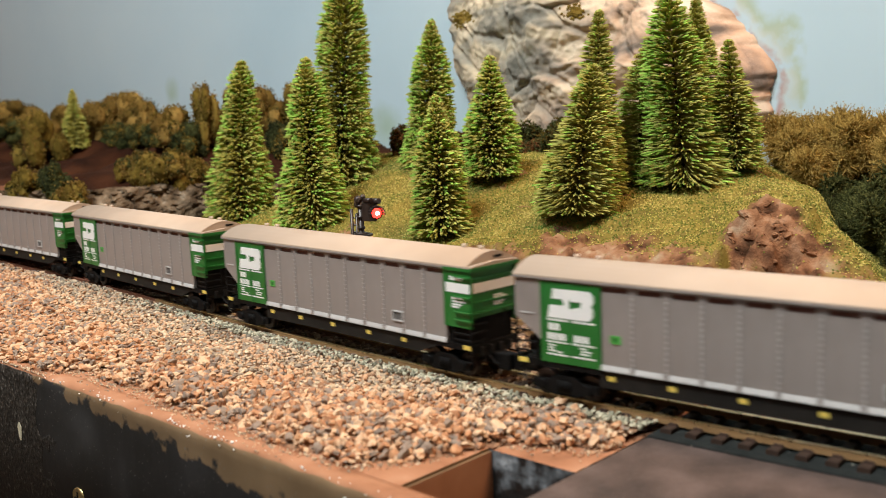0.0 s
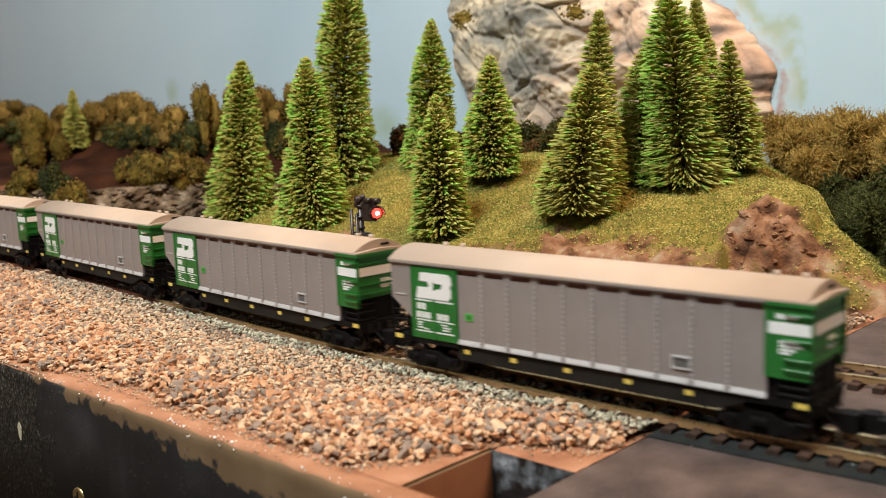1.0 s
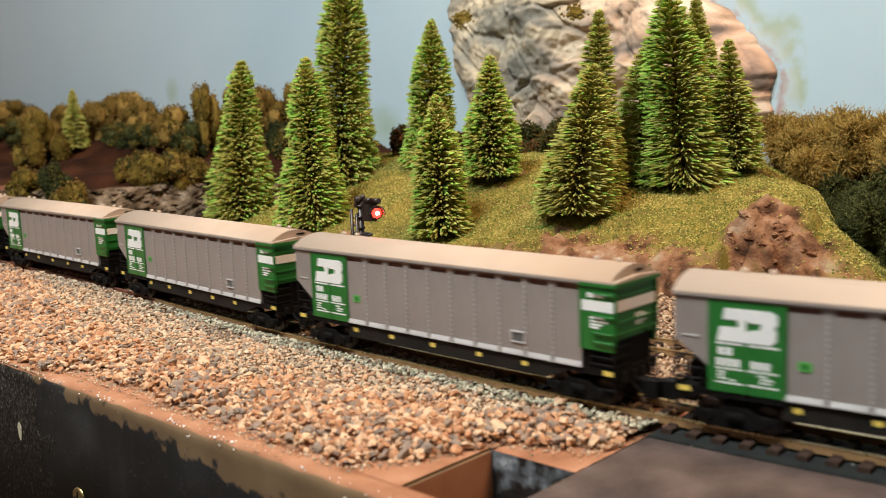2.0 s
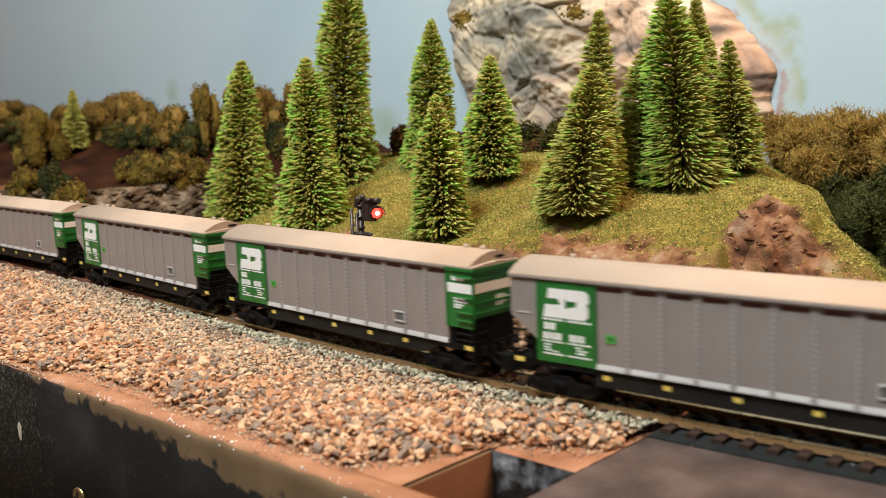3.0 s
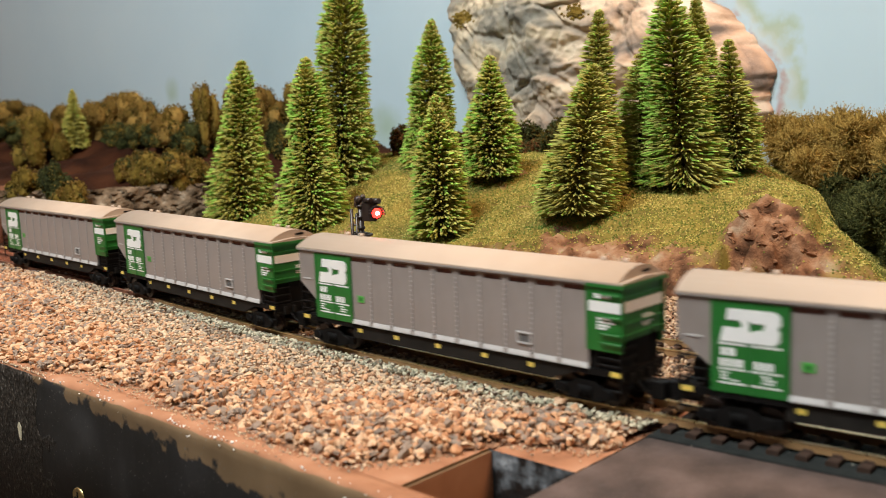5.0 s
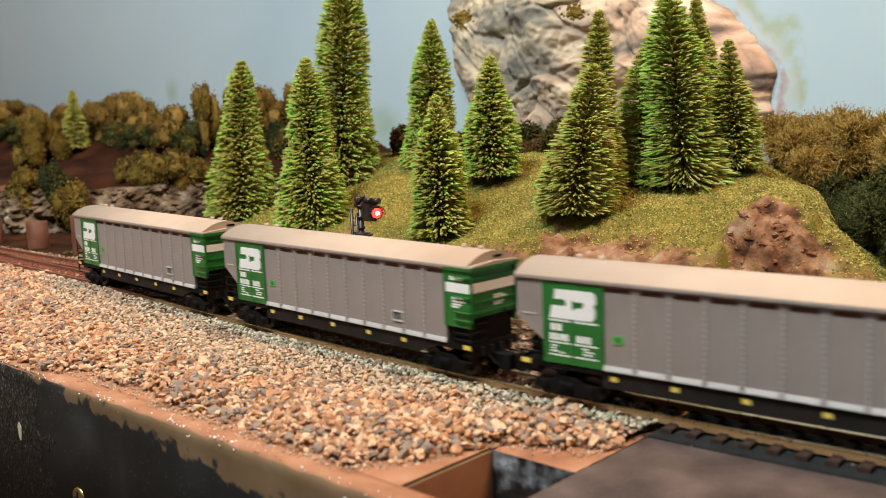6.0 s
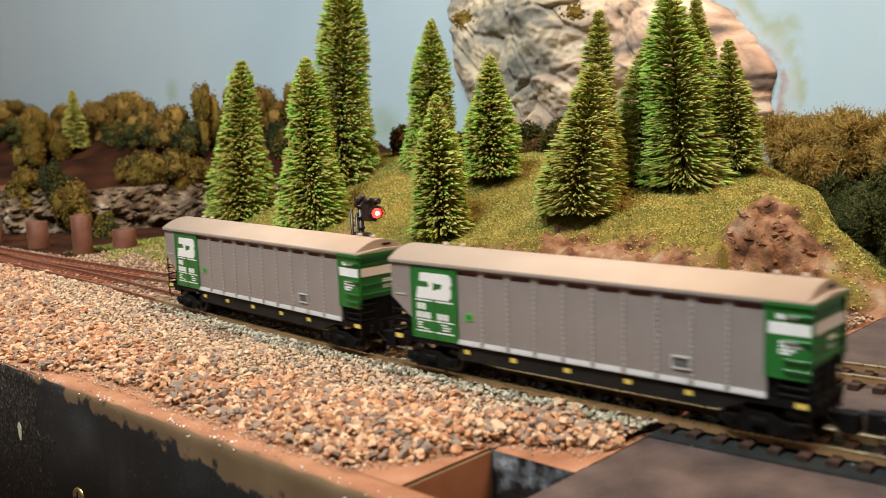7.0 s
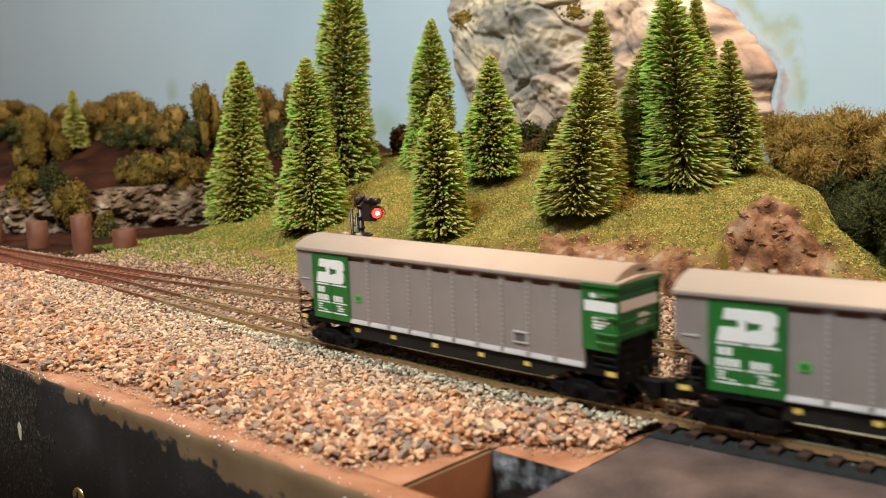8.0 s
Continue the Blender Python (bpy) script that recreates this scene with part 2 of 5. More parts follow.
def sky_paint():
    """Pale blue wall paint, with a loose green and red-brown brush smear beside the rock."""
    m = surface("sky_blue_backdrop", [(0.42, 0.57, 0.67), (0.48, 0.625, 0.72), (0.53, 0.665, 0.745)], 0.6, 5, 0.15, 0.0006, fine=14)
    n, l, b = tree_of(m)
    base = b.inputs["Base Color"].links[0].from_socket
    co = n.new("ShaderNodeTexCoord")
    no = n.new("ShaderNodeTexNoise")
    no.inputs["Scale"].default_value, no.inputs["Detail"].default_value = 30, 6
    l.new(co.outputs["Object"], no.inputs["Vector"])
    n2 = n.new("ShaderNodeTexNoise")
    n2.inputs["Scale"].default_value, n2.inputs["Detail"].default_value = 70, 5
    l.new(co.outputs["Object"], n2.inputs["Vector"])
    for radius, width, colour, most in ((0.067, 0.006, (0.36, 0.44, 0.22), 0.6), (0.057, 0.003, (0.42, 0.17, 0.14), 0.75), (0.062, 0.007, (0.6, 0.6, 0.5), 0.4)):
        mp = n.new("ShaderNodeVectorMath")
        mp.operation = "SUBTRACT"
        l.new(co.outputs["Object"], mp.inputs[0])
        mp.inputs[1].default_value = (-0.071, 0.312, 0.058)
        ln = n.new("ShaderNodeVectorMath")
        ln.operation = "LENGTH"
        l.new(mp.outputs[0], ln.inputs[0])
        sh = n.new("ShaderNodeMath")
        sh.operation = "MULTIPLY_ADD"
        l.new(no.outputs["Fac"], sh.inputs[0])
        sh.inputs[1].default_value, sh.inputs[2].default_value = 0.034, -0.017 - radius
        dd = n.new("ShaderNodeMath")
        dd.operation = "ADD"
        l.new(ln.outputs["Value"], dd.inputs[0])
        l.new(sh.outputs[0], dd.inputs[1])
        ab = n.new("ShaderNodeMath")
        ab.operation = "ABSOLUTE"
        l.new(dd.outputs[0], ab.inputs[0])
        rg = n.new("ShaderNodeMapRange")
        rg.inputs[1].default_value, rg.inputs[2].default_value, rg.inputs[3].default_value, rg.inputs[4].default_value = width * 0.2, width, most, 0.0
        l.new(ab.outputs[0], rg.inputs[0])
        mx = n.new("ShaderNodeMix")
        mx.data_type = "RGBA"
        gap = n.new("ShaderNodeMapRange")
        gap.inputs[1].default_value, gap.inputs[2].default_value = 0.42, 0.56
        l.new(n2.outputs["Fac"], gap.inputs[0])
        mu = n.new("ShaderNodeMath")
        mu.operation = "MULTIPLY"
        l.new(rg.outputs[0], mu.inputs[0])
        l.new(gap.outputs[0], mu.inputs[1])
        l.new(mu.outputs[0], mx.inputs[0])
        l.new(base, mx.inputs[6])
        mx.inputs[7].default_value = (*colour, 1)
        base = mx.outputs[2]
    for place, size in (((-0.304, 0.312, 0.05), 0.016), ((-0.582, 0.312, 0.082), 0.014)):
        mp = n.new("ShaderNodeVectorMath")
        mp.operation = "DISTANCE"
        l.new(co.outputs["Object"], mp.inputs[0])
        mp.inputs[1].default_value = place
        ad = n.new("ShaderNodeMath")
        ad.operation = "MULTIPLY_ADD"
        l.new(no.outputs["Fac"], ad.inputs[0])
        ad.inputs[1].default_value = 0.03
        l.new(mp.outputs["Value"], ad.inputs[2])
        rg = n.new("ShaderNodeMapRange")
        rg.inputs[1].default_value, rg.inputs[2].default_value, rg.inputs[3].default_value, rg.inputs[4].default_value = size, size + 0.016, 0.6, 0.0
        l.new(ad.outputs[0], rg.inputs[0])
        mx = n.new("ShaderNodeMix")
        mx.data_type = "RGBA"
        l.new(rg.outputs[0], mx.inputs[0])
        l.new(base, mx.inputs[6])
        mx.inputs[7].default_value = (0.3, 0.42, 0.26, 1)
        base = mx.outputs[2]
    l.new(base, b.inputs["Base Color"])
    return m


def fascia_paint():
    """Black brushed paint over a tan board, with a ragged upper limit that sinks along the board."""
    m = bpy.data.materials.new("black_over_tan_fascia")
    n, l, b = tree_of(m)
    co = n.new("ShaderNodeTexCoord")
    sep = n.new("ShaderNodeSeparateXYZ")
    l.new(co.outputs["Object"], sep.inputs[0])
    no = n.new("ShaderNodeTexNoise")
    no.inputs["Scale"].default_value, no.inputs["Detail"].default_value = 160, 8
    l.new(co.outputs["Object"], no.inputs["Vector"])
    def op(kind, a, c, d=None):
        q = n.new("ShaderNodeMath")
        q.operation = kind
        for i, s in enumerate((a, c, d)):
            if s is None:
                continue
            if isinstance(s, (int, float)):
                q.inputs[i].default_value = s
            else:
                l.new(s, q.inputs[i])
        return q.outputs[0]
    lim = op("MULTIPLY_ADD", sep.outputs["X"], -0.075, -0.014)
    lim = op("MULTIPLY_ADD", no.outputs["Fac"], 0.02, lim)
    lim = op("MINIMUM", lim, 0.004)
    fac = op("MULTIPLY", op("SUBTRACT", lim, sep.outputs["Z"]), 900)
    fac = op("MINIMUM", op("MAXIMUM", fac, 0), 1)
    n2 = n.new("ShaderNodeTexNoise")
    n2.inputs["Scale"].default_value, n2.inputs["Detail"].default_value = 45, 9
    l.new(co.outputs["Object"], n2.inputs["Vector"])
    # black raised a little, its grey gloss put into the colour
    r1 = ramp(n, [(0.3, (0.01, 0.01, 0.01)), (0.55, (0.02, 0.02, 0.021)), (0.75, (0.045, 0.045, 0.047))])
    l.new(n2.outputs["Fac"], r1.inputs[0])
    r2 = ramp(n, [(0.3, (0.12, 0.075, 0.04)), (0.6, (0.19, 0.125, 0.07)), (0.8, (0.25, 0.16, 0.1))])
    l.new(n2.outputs["Fac"], r2.inputs[0])
    mx = n.new("ShaderNodeMix")
    mx.data_type = "RGBA"
    l.new(fac, mx.inputs[0])
    l.new(r2.outputs[0], mx.inputs[6])
    l.new(r1.outputs[0], mx.inputs[7])
    # coarse gritty coat over the far end of the board
    n3 = n.new("ShaderNodeTexNoise")
    n3.inputs["Scale"].default_value, n3.inputs["Detail"].default_value = 900, 5
    l.new(co.outputs["Object"], n3.inputs["Vector"])
    # grit tones raised: the coat's grey sheen is put into the colour
    r3 = ramp(n, [(0.4, (0.008, 0.007, 0.006)), (0.55, (0.03, 0.025, 0.021)), (0.63, (0.06, 0.05, 0.042)), (0.72, (0.24, 0.22, 0.2))])
    l.new(n3.outputs["Fac"], r3.inputs[0])
    end = op("MULTIPLY_ADD", op("SUBTRACT", n2.outputs["Fac"], 0.5), 0.05, op("SUBTRACT", -0.043, sep.outputs["X"]))
    end = op("MINIMUM", op("MAXIMUM", op("MULTIPLY", end, 1200), 0), 1)
    grit = n.new("ShaderNodeMix")
    grit.data_type = "RGBA"
    l.new(op("MULTIPLY", end, fac), grit.inputs[0])
    l.new(mx.outputs[2], grit.inputs[6])
    l.new(r3.outputs[0], grit.inputs[7])
    l.new(grit.outputs[2], b.inputs["Base Color"])
    b.inputs["Roughness"].default_value = 0.5
    b.inputs["Specular IOR Level"].default_value = 0.3
    bp = n.new("ShaderNodeBump")
    bp.inputs["Strength"].default_value, bp.inputs["Distance"].default_value = 0.5, 0.0008
    l.new(op("MULTIPLY_ADD", n3.outputs["Fac"], op("MULTIPLY", end, 0.8), n2.outputs["Fac"]), bp.inputs["Height"])
    l.new(bp.outputs[0], b.inputs["Normal"])
    return m


def chipped_black():
    return surface("chipped_black_paint", [(0.012, 0.012, 0.012), (0.014, 0.014, 0.014), (0.02, 0.02, 0.02), (0.16, 0.18, 0.2), (0.5, 0.53, 0.57)], 0.4, 150, 0.6, 0.0006, fine=5)


def rock_paint():
    """Painted plaster: grey at the left, tan and pink to the right, with dark washes in the folds of the relief's own grain."""
    m = bpy.data.materials.new("painted_plaster_rock")
    n, l, b = tree_of(m)
    co = n.new("ShaderNodeTexCoord")
    wv = n.new("ShaderNodeTexNoise")
    wv.inputs["Scale"].default_value, wv.inputs["Detail"].default_value, wv.inputs["Distortion"].default_value = 30, 9, 0.7
    bed = n.new("ShaderNodeMapping")
    bed.inputs["Rotation"].default_value, bed.inputs["Scale"].default_value = (0, radians(38), 0), (0.65, 1.0, 1.7)
    l.new(co.outputs["Object"], bed.inputs["Vector"])
    l.new(bed.outputs[0], wv.inputs["Vector"])
    cold = ramp(n, [(0.34, (0.15, 0.145, 0.125)), (0.42, (0.27, 0.255, 0.215)), (0.5, (0.36, 0.325, 0.26)), (0.56, (0.52, 0.44, 0.32)), (0.64, (0.66, 0.56, 0.41))])
    warm = ramp(n, [(0.36, (0.2, 0.15, 0.125)), (0.43, (0.38, 0.26, 0.2)), (0.5, (0.56, 0.36, 0.25)), (0.57, (0.66, 0.46, 0.34)), (0.64, (0.7, 0.57, 0.46))])
    l.new(wv.outputs["Fac"], cold.inputs[0])
    l.new(wv.outputs["Fac"], warm.inputs[0])
    sep = n.new("ShaderNodeSeparateXYZ")
    l.new(co.outputs["Object"], sep.inputs[0])
    n2 = n.new("ShaderNodeTexNoise")
    n2.inputs["Scale"].default_value = 14
    l.new(co.outputs["Object"], n2.inputs["Vector"])
    s = n.new("ShaderNodeMath")
    s.operation = "MULTIPLY_ADD"
    l.new(n2.outputs["Fac"], s.inputs[0])
    s.inputs[1].default_value = 0.16
    l.new(sep.outputs["X"], s.inputs[2])
    rg = n.new("ShaderNodeMapRange")
    rg.inputs[1].default_value, rg.inputs[2].default_value = -0.1, 0.04
    l.new(s.outputs[0], rg.inputs[0])
    mx = n.new("ShaderNodeMix")
    mx.data_type = "RGBA"
    l.new(rg.outputs[0], mx.inputs[0])
    l.new(cold.outputs[0], mx.inputs[6])
    l.new(warm.outputs[0], mx.inputs[7])
    l.new(mx.outputs[2], b.inputs["Base Color"])
    b.inputs["Roughness"].default_value, b.inputs["Specular IOR Level"].default_value = 0.75, 0.25
    f = n.new("ShaderNodeTexNoise")
    f.inputs["Scale"].default_value, f.inputs["Detail"].default_value = 70, 9
    l.new(co.outputs["Object"], f.inputs["Vector"])
    bp = n.new("ShaderNodeBump")
    bp.inputs["Strength"].default_value, bp.inputs["Distance"].default_value = 1.0, 0.003
    l.new(f.outputs["Fac"], bp.inputs["Height"])
    l.new(bp.outputs[0], b.inputs["Normal"])
    return m


RED_CORE, HILLSIDE = lamp_core(), hillside()
RED_GLOW, SKY, FASCIA, CHIPPED, ROCK = red_lens(), sky_paint(), fascia_paint(), chipped_black(), rock_paint()
flecked(FASCIA, (0.16, 0.155, 0.14), 1500)


# ---- building helpers (millimetres in, metres out) ----
MM = 0.001


def box(bm, x0, x1, y0, y1, z0, z1, mi=0):
    v = [bm.verts.new((x * MM, y * MM, z * MM)) for z in (z0, z1) for y in (y0, y1) for x in (x0, x1)]
    for f in ((0, 2, 3, 1), (4, 5, 7, 6), (0, 1, 5, 4), (2, 6, 7, 3), (0, 4, 6, 2), (1, 3, 7, 5)):
        bm.faces.new([v[i] for i in f]).material_index = mi


def prism(bm, pts, axis, a, b):
    """A polygon pushed along an axis from a to b; pts are the two other coordinates in order."""
    def at(p, h):
        q = list(p)
        q.insert("xyz".index(axis), h)
        return bm.verts.new([c * MM for c in q])
    lo, hi = [at(p, a) for p in pts], [at(p, b) for p in pts]
    n = len(pts)
    for i in range(n):
        bm.faces.new((lo[i], lo[(i + 1) % n], hi[(i + 1) % n], hi[i]))
    bm.faces.new(lo[::-1])
    bm.faces.new(hi)
    bmesh.ops.recalc_face_normals(bm, faces=bm.faces)


def rod(bm, a, b, r0, r1=None, sides=8):
    a, b = Vector(a) * MM, Vector(b) * MM
    d = (b - a).normalized()
    s = d.orthogonal().normalized()
    t = d.cross(s)
    rings = []
    for p, r in ((a, r0), (b, r0 if r1 is None else r1)):
        rings.append([bm.verts.new(p + (s * math.cos(k * math.tau / sides) + t * math.sin(k * math.tau / sides)) * r * MM) for k in range(sides)])
    for k in range(sides):
        f = bm.faces.new((rings[0][k], rings[0][(k + 1) % sides], rings[1][(k + 1) % sides], rings[1][k]))
        f.smooth = sides > 6
    bm.faces.new(rings[0][::-1])
    bm.faces.new(rings[1])


def finish(bm, name, mats):
    me = bpy.data.meshes.new(name)
    bm.to_mesh(me)
    bm.free()
    for m in (mats if isinstance(mats, (list, tuple)) else [mats]):
        me.materials.append(m)
    return me


def part(name, bm, material, parent, label=""):
    ob = new(name, finish(bm, name, material) if isinstance(bm, bmesh.types.BMesh) else bm)
    ob.parent = parent
    return tagged(ob, label)


def thing(name, label, category, group="", kind="", at=None):
    ob = new(name)
    ob.empty_display_size = 0.005
    if at is not None:
        ob.matrix_basis = at
    return tagged(ob, label, category, group, kind)


def tri_mesh(name, verts, tris, mats, smooth=False, index=None):
    """A mesh from numpy arrays in millimetres."""
    me = bpy.data.meshes.new(name)
    verts, tris = np.asarray(verts, np.float32) * MM, np.asarray(tris, np.int32)
    me.vertices.add(len(verts))
    me.vertices.foreach_set("co", verts.ravel())
    k = tris.shape[1]
    me.loops.add(len(tris) * k)
    me.loops.foreach_set("vertex_index", tris.ravel())
    me.polygons.add(len(tris))
    me.polygons.foreach_set("loop_start", np.arange(len(tris), dtype=np.int32) * k)
    me.polygons.foreach_set("loop_total", np.full(len(tris), k, np.int32))
    for m in (mats if isinstance(mats, (list, tuple)) else [mats]):
        me.materials.append(m)
    if index is not None:
        me.polygons.foreach_set("material_index", np.asarray(index, np.int32))
    me.polygons.foreach_set("use_smooth", np.full(len(tris), smooth))
    me.update(calc_edges=True)
    return me


def scatter(base_v, base_t, mats3, places):
    """Copies of one small shape: mats3 (n,3,3), places (n,3) in millimetres."""
    v = np.einsum("nij,kj->nki", mats3, base_v) + places[:, None, :]
    n, k = len(places), len(base_v)
    t = base_t[None] + (np.arange(n) * k)[:, None, None]
    return v.reshape(-1, 3), t.reshape(-1, base_t.shape[1])


def spins(rng, n):
    q = rng.normal(size=(n, 4))
    q /= np.linalg.norm(q, axis=1)[:, None]
    w, x, y, z = q.T
    return np.stack([1 - 2 * (y * y + z * z), 2 * (x * y - w * z), 2 * (x * z + w * y), 2 * (x * y + w * z), 1 - 2 * (x * x + z * z), 2 * (y * z - w * x),
                     2 * (x * z - w * y), 2 * (y * z + w * x), 1 - 2 * (x * x + y * y)], -1).reshape(n, 3, 3)


def leaning(rng, n, most=0.9):
    """Turns about the upright, each with a small lean."""
    a, t, b = rng.uniform(0, math.tau, n), rng.uniform(0, most, n), rng.uniform(0, math.tau, n)
    def about_z(q):
        c, s_, o, i = np.cos(q), np.sin(q), np.zeros(n), np.ones(n)
        return np.stack([c, -s_, o, s_, c, o, o, o, i], -1).reshape(n, 3, 3)
    c, s_, o, i = np.cos(t), np.sin(t), np.zeros(n), np.ones(n)
    tilt = np.stack([i, o, o, o, c, -s_, o, s_, c], -1).reshape(n, 3, 3)
    return about_z(a) @ tilt @ about_z(b)


def smooth_step(a, b, x):
    t = np.clip((x - a) / (b - a), 0, 1)
    return t * t * (3 - 2 * t)


def wave(x, y, seed, size):
    """Cheap smooth noise, about -1 to 1."""
    r = np.random.RandomState(seed)
    out = 0
    for k in range(5):
        a, p, q = r.uniform(0, 6.28), r.uniform(0, 6.28), r.uniform(0.6, 1.9)
        out = out + np.sin((x * np.cos(a) + y * np.sin(a)) * 6.28 * q / size + p)
    return out / 2.6


# ---- the line of the two tracks ----


def main_y(x):
    """Sideways place of the main track's middle at x, in millimetres."""
    def at(s):
        d = s / 1.05 - 60.0
        return 1.05 * (0.98835e-3 * d * d / 2 + 1.47906e-6 * d ** 3 / 3 - 0.78061e-8 * d ** 4 / 4)
    lo, hi = -195.0, 215.0
    if x < lo:
        return at(lo) + (at(lo + 1) - at(lo)) * (x - lo)
    if x > hi:
        return at(hi) + (at(hi) - at(hi - 1)) * (x - hi)
    return at(x)


MAIN_Y = np.vectorize(main_y)


def siding_y(x):
    return np.interp(x, [-700, -300, -233, -150, -80, 0, 130, 400], [29, 29, 28.5, 31, 35, 41, 50.5, 72])


def foot_y(x):
    return np.interp(x, [-400, -245, -123, 95, 200], [120, 104, 78, 112, 130])


def hill_z(x, y):
    n = wave(x, y, 3, 60) * 6
    front = y - foot_y(x) + n
    left = x + 262 + (y - 105) * 0.25 + n
    right = (119 - 0.5 * (y - 112)) - x + n * 0.6
    d = np.minimum(np.minimum(front / 130, left / 70), right / 62)
    z = 36 * smooth_step(0, 1, d)
    bank = 10 * smooth_step(4, 15, front) * smooth_step(-90, -30, x) * smooth_step(0, 25, right)
    knob = (9.5 + wave(x, y, 15, 9) * 1.5 + wave(x, y, 16, 4) * 0.7 + wave(x, y, 23, 2.4) * 0.35) * np.exp(-(((x - 60 + wave(x, y, 17, 15) * 2.4) / 14.5) ** 2 + ((y - 142 + wave(x, y, 18, 9) * 2.2) / 15.5) ** 2) ** 3)
    cleft = 10 * np.exp(-((x - 55 - 0.3 * (y - 123) + wave(x, y, 19, 6) * 0.6) / 2.6) ** 2 - ((y - 124) / 8) ** 2) + 6 * np.exp(-((x - 70) / 3.2) ** 2 - ((y - 130) / 2.6) ** 2) + 5 * np.exp(-((x - 84) / 9) ** 2 - ((y - 129) / 3.5) ** 2)
    knob = knob - cleft * smooth_step(0, 6, front)
    return z + bank * (1 - smooth_step(0.3, 0.8, d)) + knob + wave(x, y, 5, 22) * 0.7 * (d > 0) + (wave(x, y, 6, 9) * 0.8 + wave(x, y, 7, 5) * 0.5) * (d > 0) * smooth_step(-80, -30, x) * smooth_step(50, 25, front)


def cut_y(x):
    return np.interp(x, [-1600, -360, -300, -268, -255], [76, 74, 148, 230, 400])


def ridge_z(x, y):
    n = wave(x, y, 8, 70) * 8
    d = y - cut_y(x) + n * 0.5
    z = 21 * smooth_step(2, 14, d) + 30 * smooth_step(10, 170, d + n) * (0.35 + 0.65 * smooth_step(-265, -380, x)) + wave(x, y, 9, 90) * 5 * smooth_step(10, 60, d)
    return np.maximum(z, 0.3 + 0.15 * wave(x, y, 27, 12))


# ---- room ----


def slab(name, x0, x1, y0, y1, z0, z1, m, label="", category=""):
    bm = bmesh.new()
    box(bm, x0, x1, y0, y1, z0, z1)
    return tagged(new(name, finish(bm, name, m)), label, category, kind="structure")


def room():
    slab("floor", -1600, 1700, -1900, 500, -950, -900, ROOM_FLOOR, "dark brown room floor below the layout", "floor")
    slab("ceiling", -1600, 1700, -1900, 500, 1300, 1340, CEILING_PAINT, "plain white room ceiling", "ceiling")
    slab("wall_north", -1600, 1700, 450, 500, -900, 1300, ROOM_PAINT, "plain painted room wall behind the backdrop", "wall")
    slab("wall_south", -1600, 1700, -1900, -1850, -900, 1300, ROOM_PAINT, "plain painted room wall", "wall")
    slab("wall_east", 1650, 1700, -1850, 450, -900, 1300, ROOM_PAINT, "plain painted room wall", "wall")
    slab("wall_west", -1600, -1550, -1850, 450, -900, 1300, ROOM_PAINT, "plain painted room wall", "wall")
    # painted backdrop sheet with a rounded corner
    bm = bmesh.new()
    pts = [(900, 312), (-1540, 312)]
    out = [(900, 318), (-1540, 318)]
    prism(bm, pts + out[::-1], "z", -60, 420)
    tagged(new("backdrop", finish(bm, "backdrop", SKY)), "pale blue painted sky backdrop board behind the scenery", "backdrop", kind="structure")


